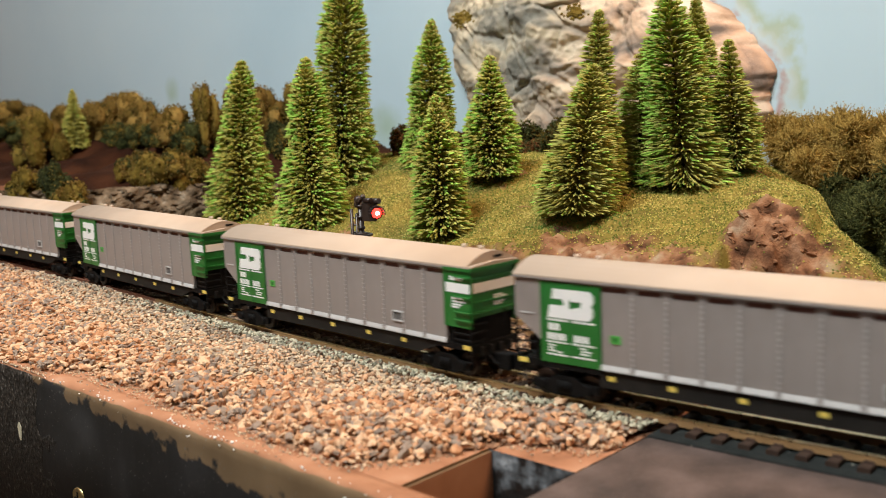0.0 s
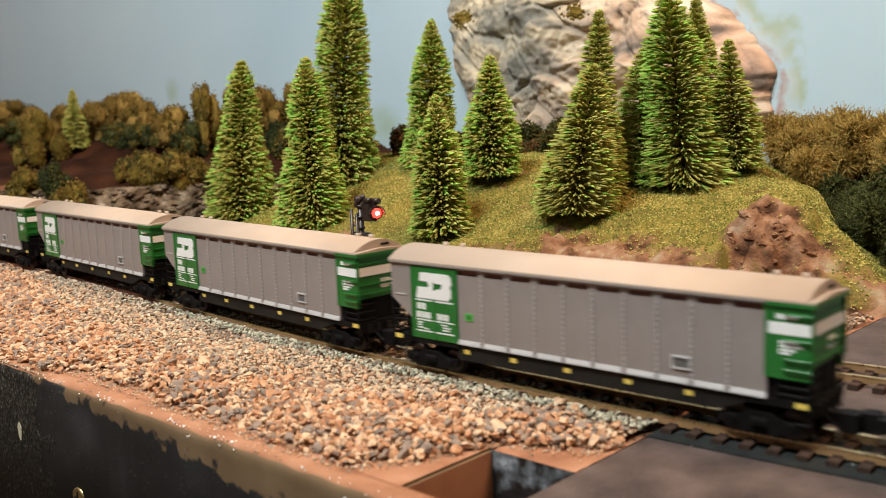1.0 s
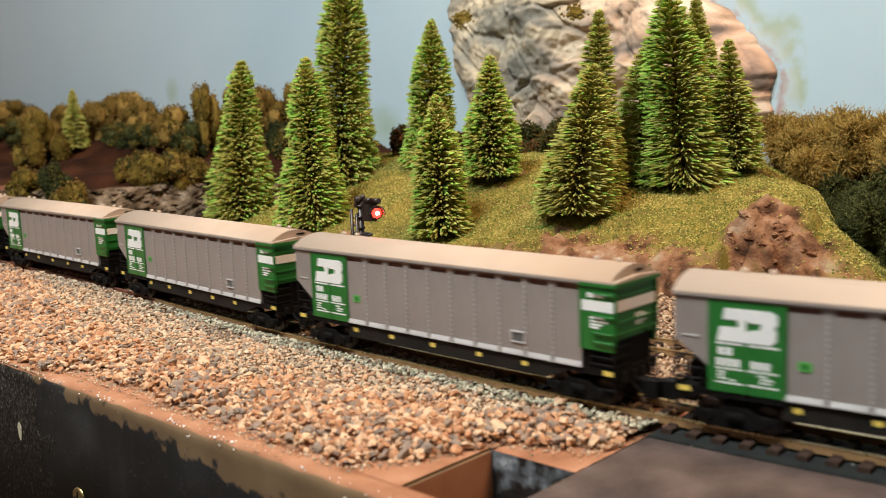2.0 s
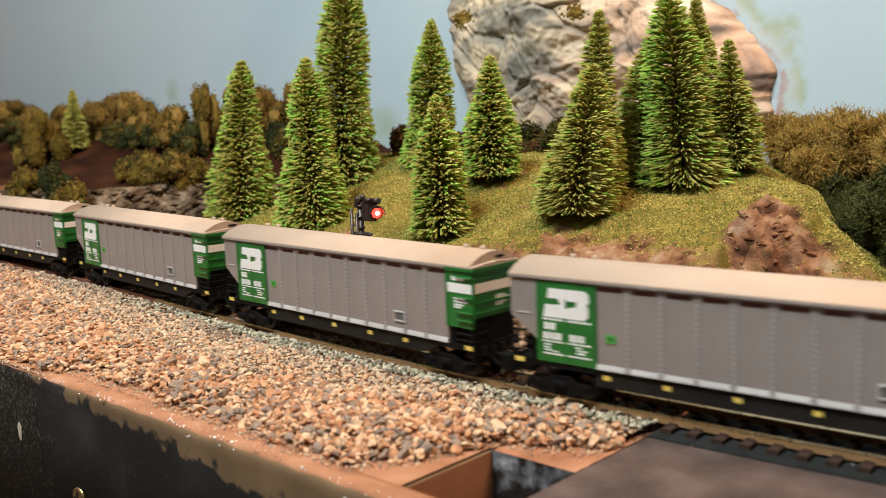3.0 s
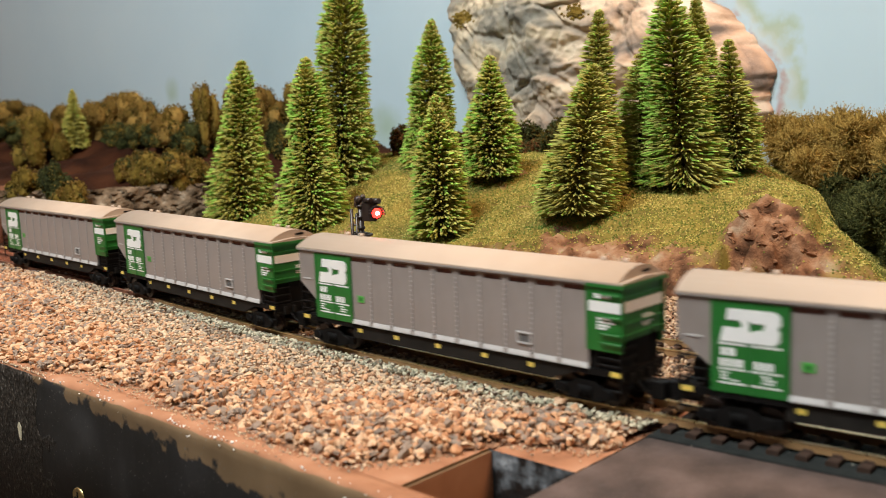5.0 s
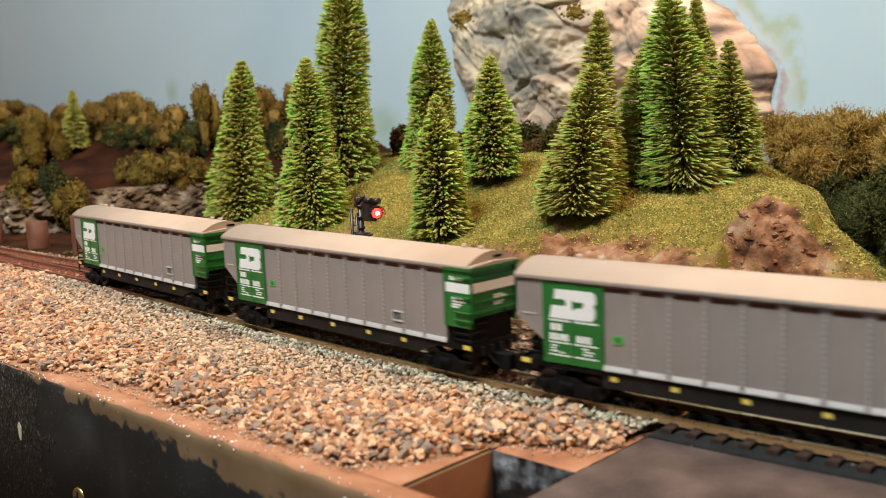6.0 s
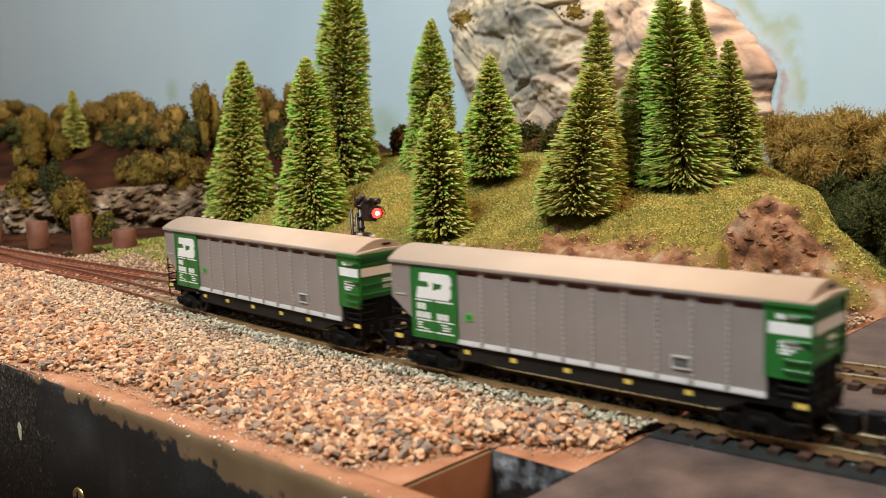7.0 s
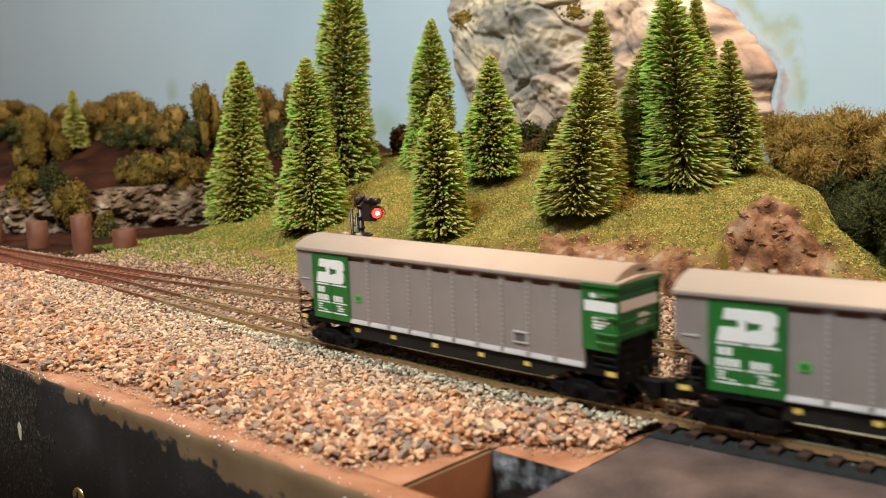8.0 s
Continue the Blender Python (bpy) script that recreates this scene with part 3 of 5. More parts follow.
def boards():
    # edge board: its upper edge is worn round and lumpy with filler
    xs = np.concatenate([np.arange(-1545, -110, 35.0), np.arange(-110, 302, 1.3)])
    rows = []
    for x in xs:
        e = [float(wave(np.array(x), np.array(0.0), k, q)) for k, q in ((61, 9), (62, 4), (63, 23), (64, 2.9))]
        lip = 0.14 * e[0] + 0.16 * e[1] + 0.2 * e[2]
        rows.append([(-57, -60), (-63, -60), (-63, -6), (-63.0 + 0.1 * e[3], -3.6), (-63.0 + 0.25 * lip, -2.2 + 0.2 * e[1]), (-62.6 + 0.25 * lip, -1.1 + 0.12 * e[0]), (-61.7, -0.5 + 0.25 * lip), (-60.4 + 0.3 * e[2], -0.35 + 0.3 * lip), (-58.8, -0.6), (-57, -0.6)])
    k = len(rows[0])
    V = [(x, y, z) for x, row in zip(xs, rows) for y, z in row]
    i = (np.arange(len(xs) - 1)[:, None] * k + np.arange(k)[None])
    j = (np.arange(len(xs) - 1)[:, None] * k + (np.arange(k) + 1)[None] % k)
    quads = np.stack([i, i + k, j + k, j], -1).reshape(-1, 4)
    mat_of = np.tile([0, 0, 0, 0, 0, 1, 1, 1, 1, 0], len(xs) - 1)
    tagged(new("front_board", tri_mesh("front_board", V, quads, [FASCIA, BARE_SOIL], True, mat_of)), "tan wooden edge board with brushed black front", "board", kind="structure")
    bm = bmesh.new()
    box(bm, -1545, 85, -57, -33, -60, -0.6)
    bmesh.ops.recalc_face_normals(bm, faces=bm.faces)
    for f in bm.faces:
        f.normal_update()
        f.material_index = 1 if f.normal.z > 0.5 else (2 if f.normal.x > 0.5 else 0)
    bmesh.ops.bevel(bm, geom=[e for e in bm.edges if all(v.co.z > -0.01 and v.co.x > 0.08 for v in e.verts)], offset=0.0006, segments=2, affect="EDGES")
    tagged(new("side_board", finish(bm, "side_board", [FASCIA, BARE_SOIL, WOOD])), "sawn tan wooden block under the gravel", "board", kind="structure")
    bm = bmesh.new()
    box(bm, -1545, 104.5, -33, 311, -60, -0.9)
    bmesh.ops.recalc_face_normals(bm, faces=bm.faces)
    for f in bm.faces:
        f.normal_update()
        f.material_index = 1 if f.normal.z > 0.5 else 0
    tagged(new("ground", finish(bm, "ground", [CHIPPED, BARE_SOIL])), "tan soil covered baseboard of the layout", "ground", kind="structure")
    bm = bmesh.new()
    box(bm, 105.2, 700, -140, 311, -14, -0.4)
    bmesh.ops.bevel(bm, geom=bm.edges[:], offset=0.0004, segments=2, affect="EDGES")
    tagged(new("road", finish(bm, "road", ROAD)), "dark purple-grey painted board at the crossing", "road", kind="structure")
    # roadbed strip under the main track on the dark board
    bm = bmesh.new()
    xs = np.arange(105.5, 420, 6)
    lo = [(x, main_y(x) - 11.5) for x in xs]
    hi = [(x, main_y(x) + 11.5) for x in xs]
    prism(bm, lo + hi[::-1], "z", -0.5, -0.05)
    tagged(new("roadbed", finish(bm, "roadbed", CORK)), "dark grey roadbed strip under the track", "roadbed", kind="structure")


def screw():
    s = thing("screw", "brass countersunk screw in the black front board", "screw", at=pose(-0.0279, -0.063, -0.0298))
    bm = bmesh.new()
    rod(bm, (0, 1.5, 0), (0, -0.5, 0), 3.1, 2.7, 24)
    part("head", bm, BRASS, s)
    bm = bmesh.new()
    box(bm, -1.8, 1.8, -0.62, -0.45, -0.3, 0.3)
    box(bm, -0.3, 0.3, -0.61, -0.44, -1.8, 1.8)
    part("slot", bm, BLACK, s, "dark cross slot")
    chip = thing("paint_chip", "cream chip in the black paint", "paint chip", at=pose(-0.060, -0.063, -0.0188))
    bm = bmesh.new()
    pts = [(1.1 * math.cos(a) * (1 + 0.3 * math.sin(3 * a)), 2.6 * math.sin(a)) for a in np.linspace(0, 6.1, 12)]
    prism(bm, pts, "y", -0.12, 0.1)
    part("flake", bm, CREAM, chip)


# ---- tracks ----


def track(name, line, x0, x1, label, tie_mat_split):
    t = thing(name, label, "railway track", kind="structure")
    step = 6.0
    xs = np.arange(x0, x1 + 0.1, step)
    for side in (-1, 1):
        for nm, m, w, z0, z1, use in [(a, b, c, d, e, g) for g in (0, 1) for a, b, c, d, e in (("rail", RUST_RAIL if g == 0 else RAIL_SIDE, 0.42, 0.6, 1.95), ("rail_head", RUST_RAIL if g == 0 else RAIL_TOP, 0.5, 1.95, 2.2))]:
            bm = bmesh.new()
            rows = []
            for x in [q for q in xs if (q <= -99 if use == 0 else q >= -105)]:
                y, s = float(line(x)), float(line(x + 1) - line(x))
                nx, ny = -s / math.hypot(1, s), 1 / math.hypot(1, s)
                ring = []
                for off, z in ((-w, z0), (w, z0), (w, z1), (-w, z1)):
                    o = side * 4.75 + off
                    ring.append(bm.verts.new(((x + nx * o) * MM, (y + ny * o) * MM, z * MM)))
                rows.append(ring)
            for a, b in zip(rows, rows[1:]):
                for k in range(4):
                    bm.faces.new((a[k], b[k], b[(k + 1) % 4], a[(k + 1) % 4]))
            bmesh.ops.recalc_face_normals(bm, faces=bm.faces)
            part(nm, bm, m, t)
    tie = {}
    for m in (TIE, RUST_TIE, DUSTY_TIE):
        bm = bmesh.new()
        box(bm, -1.15, 1.15, -8.6, 8.6, -0.5, 1.0)
        box(bm, -0.8, 0.8, -6.0, -3.5, 1.0, 1.25)
        box(bm, -0.8, 0.8, 3.5, 6.0, 1.0, 1.25)
        bmesh.ops.bevel(bm, geom=[e for e in bm.edges if e.calc_length() > 0.01], offset=0.0002, segments=1, affect="EDGES")
        tie[m] = finish(bm, "tie", m)
    x = x0 + 2
    n = 0
    while x < x1 - 2:
        s = float(line(x + 1) - line(x))
        o = part("tie", tie[RUST_TIE if x < tie_mat_split else DUSTY_TIE if x < 60 else TIE], None, t)
        o.matrix_basis = pose(x * MM, float(line(x)) * MM, -0.0001 if x > 104 else 0.0, rz=math.degrees(math.atan(s)))
        x += 5.25
        n += 1


# ---- hopper cars ----
PITCH, SPEED, HALF = 115.5, 76.8, 7.85
TRUCKS = (4.5, 86.5)


def hopper_car():
    car = thing("hopper_car", "grey ribbed covered hopper car with cream roof and green end panels", "train car", "hopper cars of the train")
    H = HALF
    # main shell
    bm = bmesh.new()
    box(bm, 0, 88.0, -H + 0.9, H - 0.9, 10.4, 28.2)
    box(bm, 88.0, 95.30, -H + 0.9, H - 0.9, 16.7, 28.2)
    box(bm, -7.00, 0.0, -H + 0.05, H - 0.05, 19.5, 28.2)
    for s in (-1, 1):
        prism(bm, [(-7.00, 19.5), (0.0, 19.5), (0.0, 14.4)], "y", s * (H - 0.05), s * (H - 0.9))
        box(bm, 0, 95.9, *sorted((s * (H - 0.92), s * (H - 0.1))), 27.5, 28.2)
    part("body", bm, CAR_GREY, car)
    bm = bmesh.new()
    box(bm, 0, 7.415, -0.4, 0.4, 10.4, 26.4)
    sheet = finish(bm, "panel", CAR_GREY)
    for s in (-1, 1):
        for k in range(10):
            part("panel", sheet, None, car).location = ((13.85 + 7.415 * k) * MM, s * (H - 0.66) * MM, 0)
    bm = bmesh.new()
    for s in (-1, 1):
        box(bm, 13.95, 87.8, *sorted((s * (H - 0.95), s * (H - 0.55))), 26.38, 27.52)
    part("top_slot", bm, SLOT_SHADE, car, "dark brown slots under the eaves, recess shade put into the colour")
    # ribs with rivets
    for s in (-1, 1):
        for k in range(1, 10):
            x = 13.85 + 7.415 * k
            bm = bmesh.new()
            box(bm, x - 0.34, x + 0.34, *sorted((s * (H - 0.6), s * (H - 0.15))), 11.2, 27.5)
            box(bm, x - 1.05, x + 1.05, *sorted((s * (H - 0.9), s * (H - 0.25))), 26.3, 27.5)
            for j in range(13):
                box(bm, x - 0.24, x + 0.24, *sorted((s * (H - 0.3), s * (H - 0.02))), 12.0 + j * 1.13, 12.26 + j * 1.13, 1)
            part("rib", bm, [RIB_LIT_GREY, RIVET], car, "rib with a row of rivets, caught light put in as paler grey")
        bm = bmesh.new()
        prism(bm, [(s * (H - 0.6), 10.2), (s * (H + 0.15), 10.2), (s * (H + 0.15), 10.5), (s * (H - 0.1), 11.3), (s * (H - 0.6), 11.3)], "x", 13.85, 88.0)
        for k in range(1, 10):
            x = 13.85 + 7.415 * k
            # rib feet in body grey break the painted glint into dashes
            box(bm, x - 0.45, x + 0.45, *sorted((s * (H - 0.3), s * (H + 0.17))), 10.3, 11.5, 1)
        part("sill", bm, [SILL_GREY, CAR_GREY], car, "lower sill, its glints put in as pale grey")
    # green side panels
    for s in (-1, 1):
        bm = bmesh.new()
        box(bm, -0.2, 13.85, *sorted((s * (H - 0.9), s * (H + 0.02))), 10.25, 27.6)
        p = part("side_panel", bm, GREEN, car, "green panel with white markings")
        for a, b, y0 in ((6.5, 7.2, H), (-0.45, 0.15, H - 0.5), (13.45, 14.15, H - 0.5)):
            bm = bmesh.new()
            box(bm, a, b, *sorted((s * y0, s * (H + 0.15))), 10.27, 27.58)
            part("panel_post", bm, GREEN, p)
        markings(p, s, H)
        bm = bmesh.new()
        box(bm, 88.0, 96.10, *sorted((s * (H - 0.9), s * (H + 0.03))), 14.4, 27.6)
        box(bm, 87.7, 88.3, *sorted((s * (H - 0.4), s * (H + 0.14))), 14.4, 27.6)
        p = part("corner_panel", bm, GREEN, car, "green corner panel with white stripe")
        bm = bmesh.new()
        y = sorted((s * (H + 0.03), s * (H + 0.09)))
        box(bm, 88.4, 96.15, *y, 22.5, 24.7)
        part("stripe", bm, WHITE, p, "white stripe")
        bm = bmesh.new()
        for j, (a, b, z) in enumerate(((89.8, 94.2, 25.8), (89.8, 93.6, 25.3), (90.4, 93.8, 20.9), (90.4, 94.6, 20.2), (90.4, 93.4, 19.5), (90.4, 92.6, 18.9))):
            box(bm, a, b, *y, z, z + 0.42)
        part("lettering", bm, WHITE, p, "white lettering")
        for z in (16.2, 18.1, 21.6, 26.2):
            bm = bmesh.new()
            rod(bm, (91.5, s * (H + 0.5), z), (96.30, s * (H + 0.5), z), 0.2, None, 6)
            for x in (91.5, 96.20):
                rod(bm, (x, s * (H - 0.1), z), (x, s * (H + 0.5), z), 0.2, None, 6)
            part("grab_iron", bm, GREEN, p)
    # small plates
    for s in (-1, 1):
        y = sorted((s * (H - 0.3), s * (H - 0.16)))
        bm = bmesh.new()
        box(bm, 16.2, 18.6, *sorted((s * (H - 0.3), s * (H - 0.1))), 16.0, 17.7)
        tag = part("tag", bm, LIME, car, "small bright green tag")
        bm = bmesh.new()
        box(bm, 16.9, 17.9, *sorted((s * (H - 0.12), s * (H - 0.06))), 16.4, 17.3)
        part("mark", bm, GREEN, tag)
        bm = bmesh.new()
        for a, b, z0, z1 in ((69.0, 73.0, 15.3, 15.6), (69.0, 73.0, 13.0, 13.3), (69.0, 69.3, 13.3, 15.3), (72.7, 73.0, 13.3, 15.3)):
            box(bm, a, b, *sorted((s * (H - 0.3), s * (H + 0.1))), z0, z1)
        pl = part("placard", bm, SILL_GREY, car, "pale framed data placard")
        bm = bmesh.new()
        for j in range(4):
            box(bm, 69.7, 72.3, *sorted((s * (H - 0.3), s * (H - 0.1))), 13.45 + j * 0.46, 13.75 + j * 0.46)
        part("print", bm, GREY_PRINT, pl, "dark lines of print")
        bm = bmesh.new()
        box(bm, -5.6, -2.2, *sorted((s * (H - 0.1), s * (H + 0.12))), 20.2, 20.5)
        part("handrail", bm, SILL_GREY, car)
    # +x end wall
    bm = bmesh.new()
    box(bm, 95.10, 96.10, -H + 0.4, H - 0.4, 16.65, 28.2)
    e = part("end_wall", bm, GREEN, car, "green end wall with white band")
    for z in (17.6, 20.0, 25.4):
        bm = bmesh.new()
        box(bm, 96.00, 96.45, -H + 0.2, H - 0.2, z, z + 0.4)
        part("cross_rib", bm, GREEN, e)
    for y in (-H + 0.1, H - 0.6):
        bm = bmesh.new()
        box(bm, 95.90, 96.60, y, y + 0.5, 16.65, 28.2)
        part("corner_post", bm, GREEN, e)
    bm = bmesh.new()
    box(bm, 96.10, 96.35, -H + 0.2, H - 0.2, 22.5, 24.7)
    part("stripe", bm, WHITE, e, "white band")
    bm = bmesh.new()
    for z, w in ((20.9, 3.0), (20.4, 4.4), (19.3, 3.6), (18.8, 2.6)):
        box(bm, 96.05, 96.16, 0.0, w, z, z + 0.35)
    part("lettering", bm, WHITE, e, "white lettering")
    # -x end
    bm = bmesh.new()
    box(bm, -7.30, -6.90, -H + 0.3, H - 0.3, 19.5, 28.2)
    part("end_sheet", bm, CAR_GREY, car)
    # slope sheets and underframe
    bm = bmesh.new()
    prism(bm, [(95.30, 16.7), (95.30, 9.2), (84.5, 9.0), (84.5, 16.7)], "y", -H + 0.9, H - 0.9)
    part("slope_sheet", bm, BLACK, car, "black sloped hopper end")
    bm = bmesh.new()
    prism(bm, [(-5.8, 19.4), (3.0, 19.4), (14.0, 9.0), (8.0, 9.0)], "y", -H + 0.9, H - 0.9)
    part("slope_sheet", bm, BLACK, car, "black sloped hopper end")
    bm = bmesh.new()
    box(bm, 13.5, 78.0, -H + 0.5, H - 0.5, 6.4, 10.2)
    prism(bm, [(78.0, 10.2), (84.0, 10.2), (84.0, 8.8), (78.0, 6.4)], "y", -H + 0.5, H - 0.5)
    part("underframe", bm, FRAME, car, "black underframe")
    bm = bmesh.new()
    box(bm, -7.20, 96.30, -1.8, 1.8, 7.6, 9.6)
    part("centre_sill", bm, BLACK, car)
    for x in (-7.40, 95.50):
        bm = bmesh.new()
        box(bm, x, x + 0.9, -H + 0.2, H - 0.2, 8.6, 10.6)
        part("end_sill", bm, BLACK, car)
    for s in (-1, 1):
        for a, b in ((-7.10, 14.0), (84.0, 95.90)):
            bm = bmesh.new()
            box(bm, a, b, *sorted((s * (H - 0.9), s * (H - 0.2))), 9.0, 10.4)
            part("side_sill", bm, BLACK, car)
    for s in (-1, 1):
        y = sorted((s * (H - 0.6), s * (H - 0.4)))
        for x in (16.2, 29.7, 44.1, 58.9, 72.4):
            bm = bmesh.new()
            box(bm, x - 0.85, x + 0.85, *y, 8.0, 9.0)
            part("reflector", bm, YELLOW, car, "yellow reflector mark")
        for x in (-5.3, 94.6):
            bm = bmesh.new()
            box(bm, x - 1.2, x + 1.2, *sorted((s * (H - 0.3), s * (H - 0.08))), 9.3, 10.3)
            part("reflector", bm, YELLOW, car, "yellow reflector mark")
        # ladders under the panels
        for x0, x1, zs in ((90.2, 95.90, (11.4, 12.9, 14.3)), (-7.00, -1.5, (12.0, 14.0, 16.4))):
            bm = bmesh.new()
            for x in (x0, x1):
                rod(bm, (x, s * (H - 0.3), 6.2 if x in (95.90, -7.00) else 9.2), (x, s * (H - 0.3), 19.5), 0.24, None, 6)
            for z in zs:
                rod(bm, (x0, s * (H - 0.3), z), (x1, s * (H - 0.3), z), 0.2, None, 6)
            x2 = x1 if x0 > 0 else x0
            rod(bm, (x2 - 2.5 * (1 if x0 > 0 else -1), s * (H - 0.3), 6.3), (x2, s * (H - 0.3), 6.3), 0.24, None, 6)
            part("ladder", bm, BLACK, car, "black wire ladder")
    for x in (96.20, -7.20):
        bm = bmesh.new()
        for z in (11.3, 13.2, 15.2):
            rod(bm, (x, -H + 0.4, z), (x, -2.4, z), 0.2, None, 6)
        rod(bm, (x, -2.4, 9.5), (x, -2.4, 16.7), 0.2, None, 6)
        rod(bm, (x, 3.5, 9.5), (x, 3.5, 18.0), 0.2, None, 6)
        part("end_ladder", bm, BLACK, car, "black wire ladder")
    # roof
    bm = bmesh.new()
    arc = [(-H - 0.35, 28.0), (H + 0.35, 28.0)]
    for k in range(13):
        y = (H + 0.35) * math.cos(k * math.pi / 12)
        arc.append((y, 28.7 + 2.8 * (1 - (y / (H + 0.35)) ** 2)))
    prism(bm, arc, "x", -7.50, 95.70)
    prism(bm, [(-H - 0.35, 28.0), (H + 0.35, 28.0), (H + 0.35, 28.75), (0, 29.3), (-H - 0.35, 28.75)], "x", 95.70, 96.90)
    for f in bm.faces:
        f.smooth = abs(f.normal.x) < 0.5 and f.normal.z > 0.05
    r = part("roof", bm, ROOF_TAN, car, "cream arched roof")
    bm = bmesh.new()
    box(bm, 95.65, 95.82, 0.8, 3.6, 29.75, 30.35)
    part("vent", bm, BLACK, r, "dark vent opening")
    for x in (3.2, 8.6, 86.0, 91.5):
        bm = bmesh.new()
        rod(bm, (x, 1.2, 30.9), (x, 1.2, 32.2), 0.75, 0.6, 10)
        part("roof_bracket", bm, ROOF_TAN, r)
    bm = bmesh.new()
    for s in (-1, 1):
        box(bm, -7.40, 96.80, *sorted((s * (H + 0.1), s * (H + 0.42))), 28.0, 28.4)
    part("eave", bm, CAR_GREY, r, "grey eave strip")
    bm = bmesh.new()
    box(bm, 88.0, 96.95, -H - 0.44, -H - 0.1, 27.6, 28.35)
    box(bm, 88.0, 96.95, H + 0.1, H + 0.44, 27.6, 28.35)
    box(bm, 96.10, 97.00, -H - 0.4, H + 0.4, 27.6, 28.45)
    part("end_eave", bm, GREEN, r, "green eave strip")
    # tank and bulkhead added to darken the open gap under the sloped end
    bm = bmesh.new()
    rod(bm, (-5.6, -2.6, 12.6), (4.6, -2.6, 12.6), 2.3, 2.3, 18)
    rod(bm, (-6.0, -2.6, 12.6), (-5.6, -2.6, 12.6), 1.5, 2.3, 18)
    part("dark_end_tank", bm, BLACK, car, "black tank added to darken the gap under the sloped end")
    bm = bmesh.new()
    prism(bm, [(-5.4, 9.6), (-4.7, 9.6), (3.4, 16.0), (3.4, 19.3), (-5.4, 19.3)], "y", 2.0, 2.6)
    box(bm, 0.4, 1.1, -6.4, 6.4, 9.6, 17.6)
    part("dark_end_bulkhead", bm, BLACK, car, "black sheet added to darken the gap under the sloped end")
    for x, d in ((95.70, 1), (-6.80, -1)):
        bm = bmesh.new()
        prism(bm, [(x - 3.4 * d, 7.4), (x + 0.6 * d, 7.4), (x + 0.6 * d, 10.2), (x - 3.4 * d, 10.2)], "y", -5.6, 5.6)
        for y in (-4.6, -1.6, 1.6, 4.6):
            box(bm, *sorted((x + 0.4 * d, x + 1.2 * d)), y - 0.5, y + 0.5, 7.8, 9.8)
        part("end_platform", bm, FRAME, car, "black end platform")
        for y in (-2.6, 2.9):
            bm = bmesh.new()
            rod(bm, (x + 0.4 * d, y, 7.8), (x + 2.4 * d, y * 0.9, 6.0), 0.34, None, 6)
            rod(bm, (x + 2.4 * d, y * 0.9, 6.0), (x + 4.2 * d, y * 0.6, 5.0), 0.34, None, 6)
            part("air_hose", bm, BLACK, car, "thin black air hose")
    # couplers
    for x, d in ((96.30, 1), (-7.20, -1)):
        bm = bmesh.new()
        box(bm, *sorted((x - 2 * d, x + 3.4 * d)), -1.3, 1.3, 5.2, 7.8)
        box(bm, *sorted((x + 2.8 * d, x + 6.3 * d)), -2.3 if d > 0 else -0.5, 0.5 if d > 0 else 2.3, 4.5, 8.4)
        bmesh.ops.bevel(bm, geom=bm.edges[:], offset=0.00025, segments=1, affect="EDGES")
        c = part("coupler", bm, BLACK, car, "black knuckle coupler")
        bm = bmesh.new()
        rod(bm, (x + 2.4 * d, -0.7, 5.9), (x + 2.4 * d, -1.4, 3.2), 0.42, None, 6)
        part("trip_pin", bm, STEEL, c, "bright steel trip pin")
    # trucks
    for x in TRUCKS:
        bm = bmesh.new()
        for s in (-1, 1):
            prism(bm, [(x - 8.2, 4.2), (x - 8.2, 5.9), (x - 4.2, 6.1), (x - 2.4, 7.3), (x + 2.4, 7.3), (x + 4.2, 6.1), (x + 8.2, 5.9), (x + 8.2, 4.2), (x + 6.0, 4.0), (x + 2.6, 3.0), (x - 2.6, 3.0), (x - 6.0, 4.0)], "y", s * 6.0, s * 7.0)
            for dx in (-5.6, 5.6):
                rod(bm, (x + dx, s * 6.8, 4.95), (x + dx, s * 7.5, 4.95), 1.25, 1.0, 12)
            for dx in (-1.1, 0, 1.1):
                rod(bm, (x + dx, s * 7.1, 3.7), (x + dx, s * 7.1, 6.2), 0.5, None, 8)
        box(bm, x - 1.6, x + 1.6, -6.2, 6.2, 4.2, 7.0)
        t = part("truck", bm, BLACK, car, "black four-wheel truck")
        for dx in (-5.6, 5.6):
            bm = bmesh.new()
            rod(bm, (0, -5.6, 0), (0, 5.6, 0), 0.7, None, 10)
            for s in (-1, 1):
                rod(bm, (0, s * 4.0, 0), (0, s * 5.3, 0), 2.75, 2.75, 24)
                rod(bm, (0, s * 3.7, 0), (0, s * 4.0, 0), 3.1, 2.9, 24)
                for k in range(5):
                    a = k * math.tau / 5
                    rod(bm, (1.5 * math.cos(a), s * 5.2, 1.5 * math.sin(a)), (1.5 * math.cos(a), s * 5.4, 1.5 * math.sin(a)), 0.4, None, 6)
            w = part("wheelset", bm, SIGNAL, t, "dark wheelset")
            w.matrix_basis = pose((x + dx) * MM, 0, 4.95 * MM)
    return car


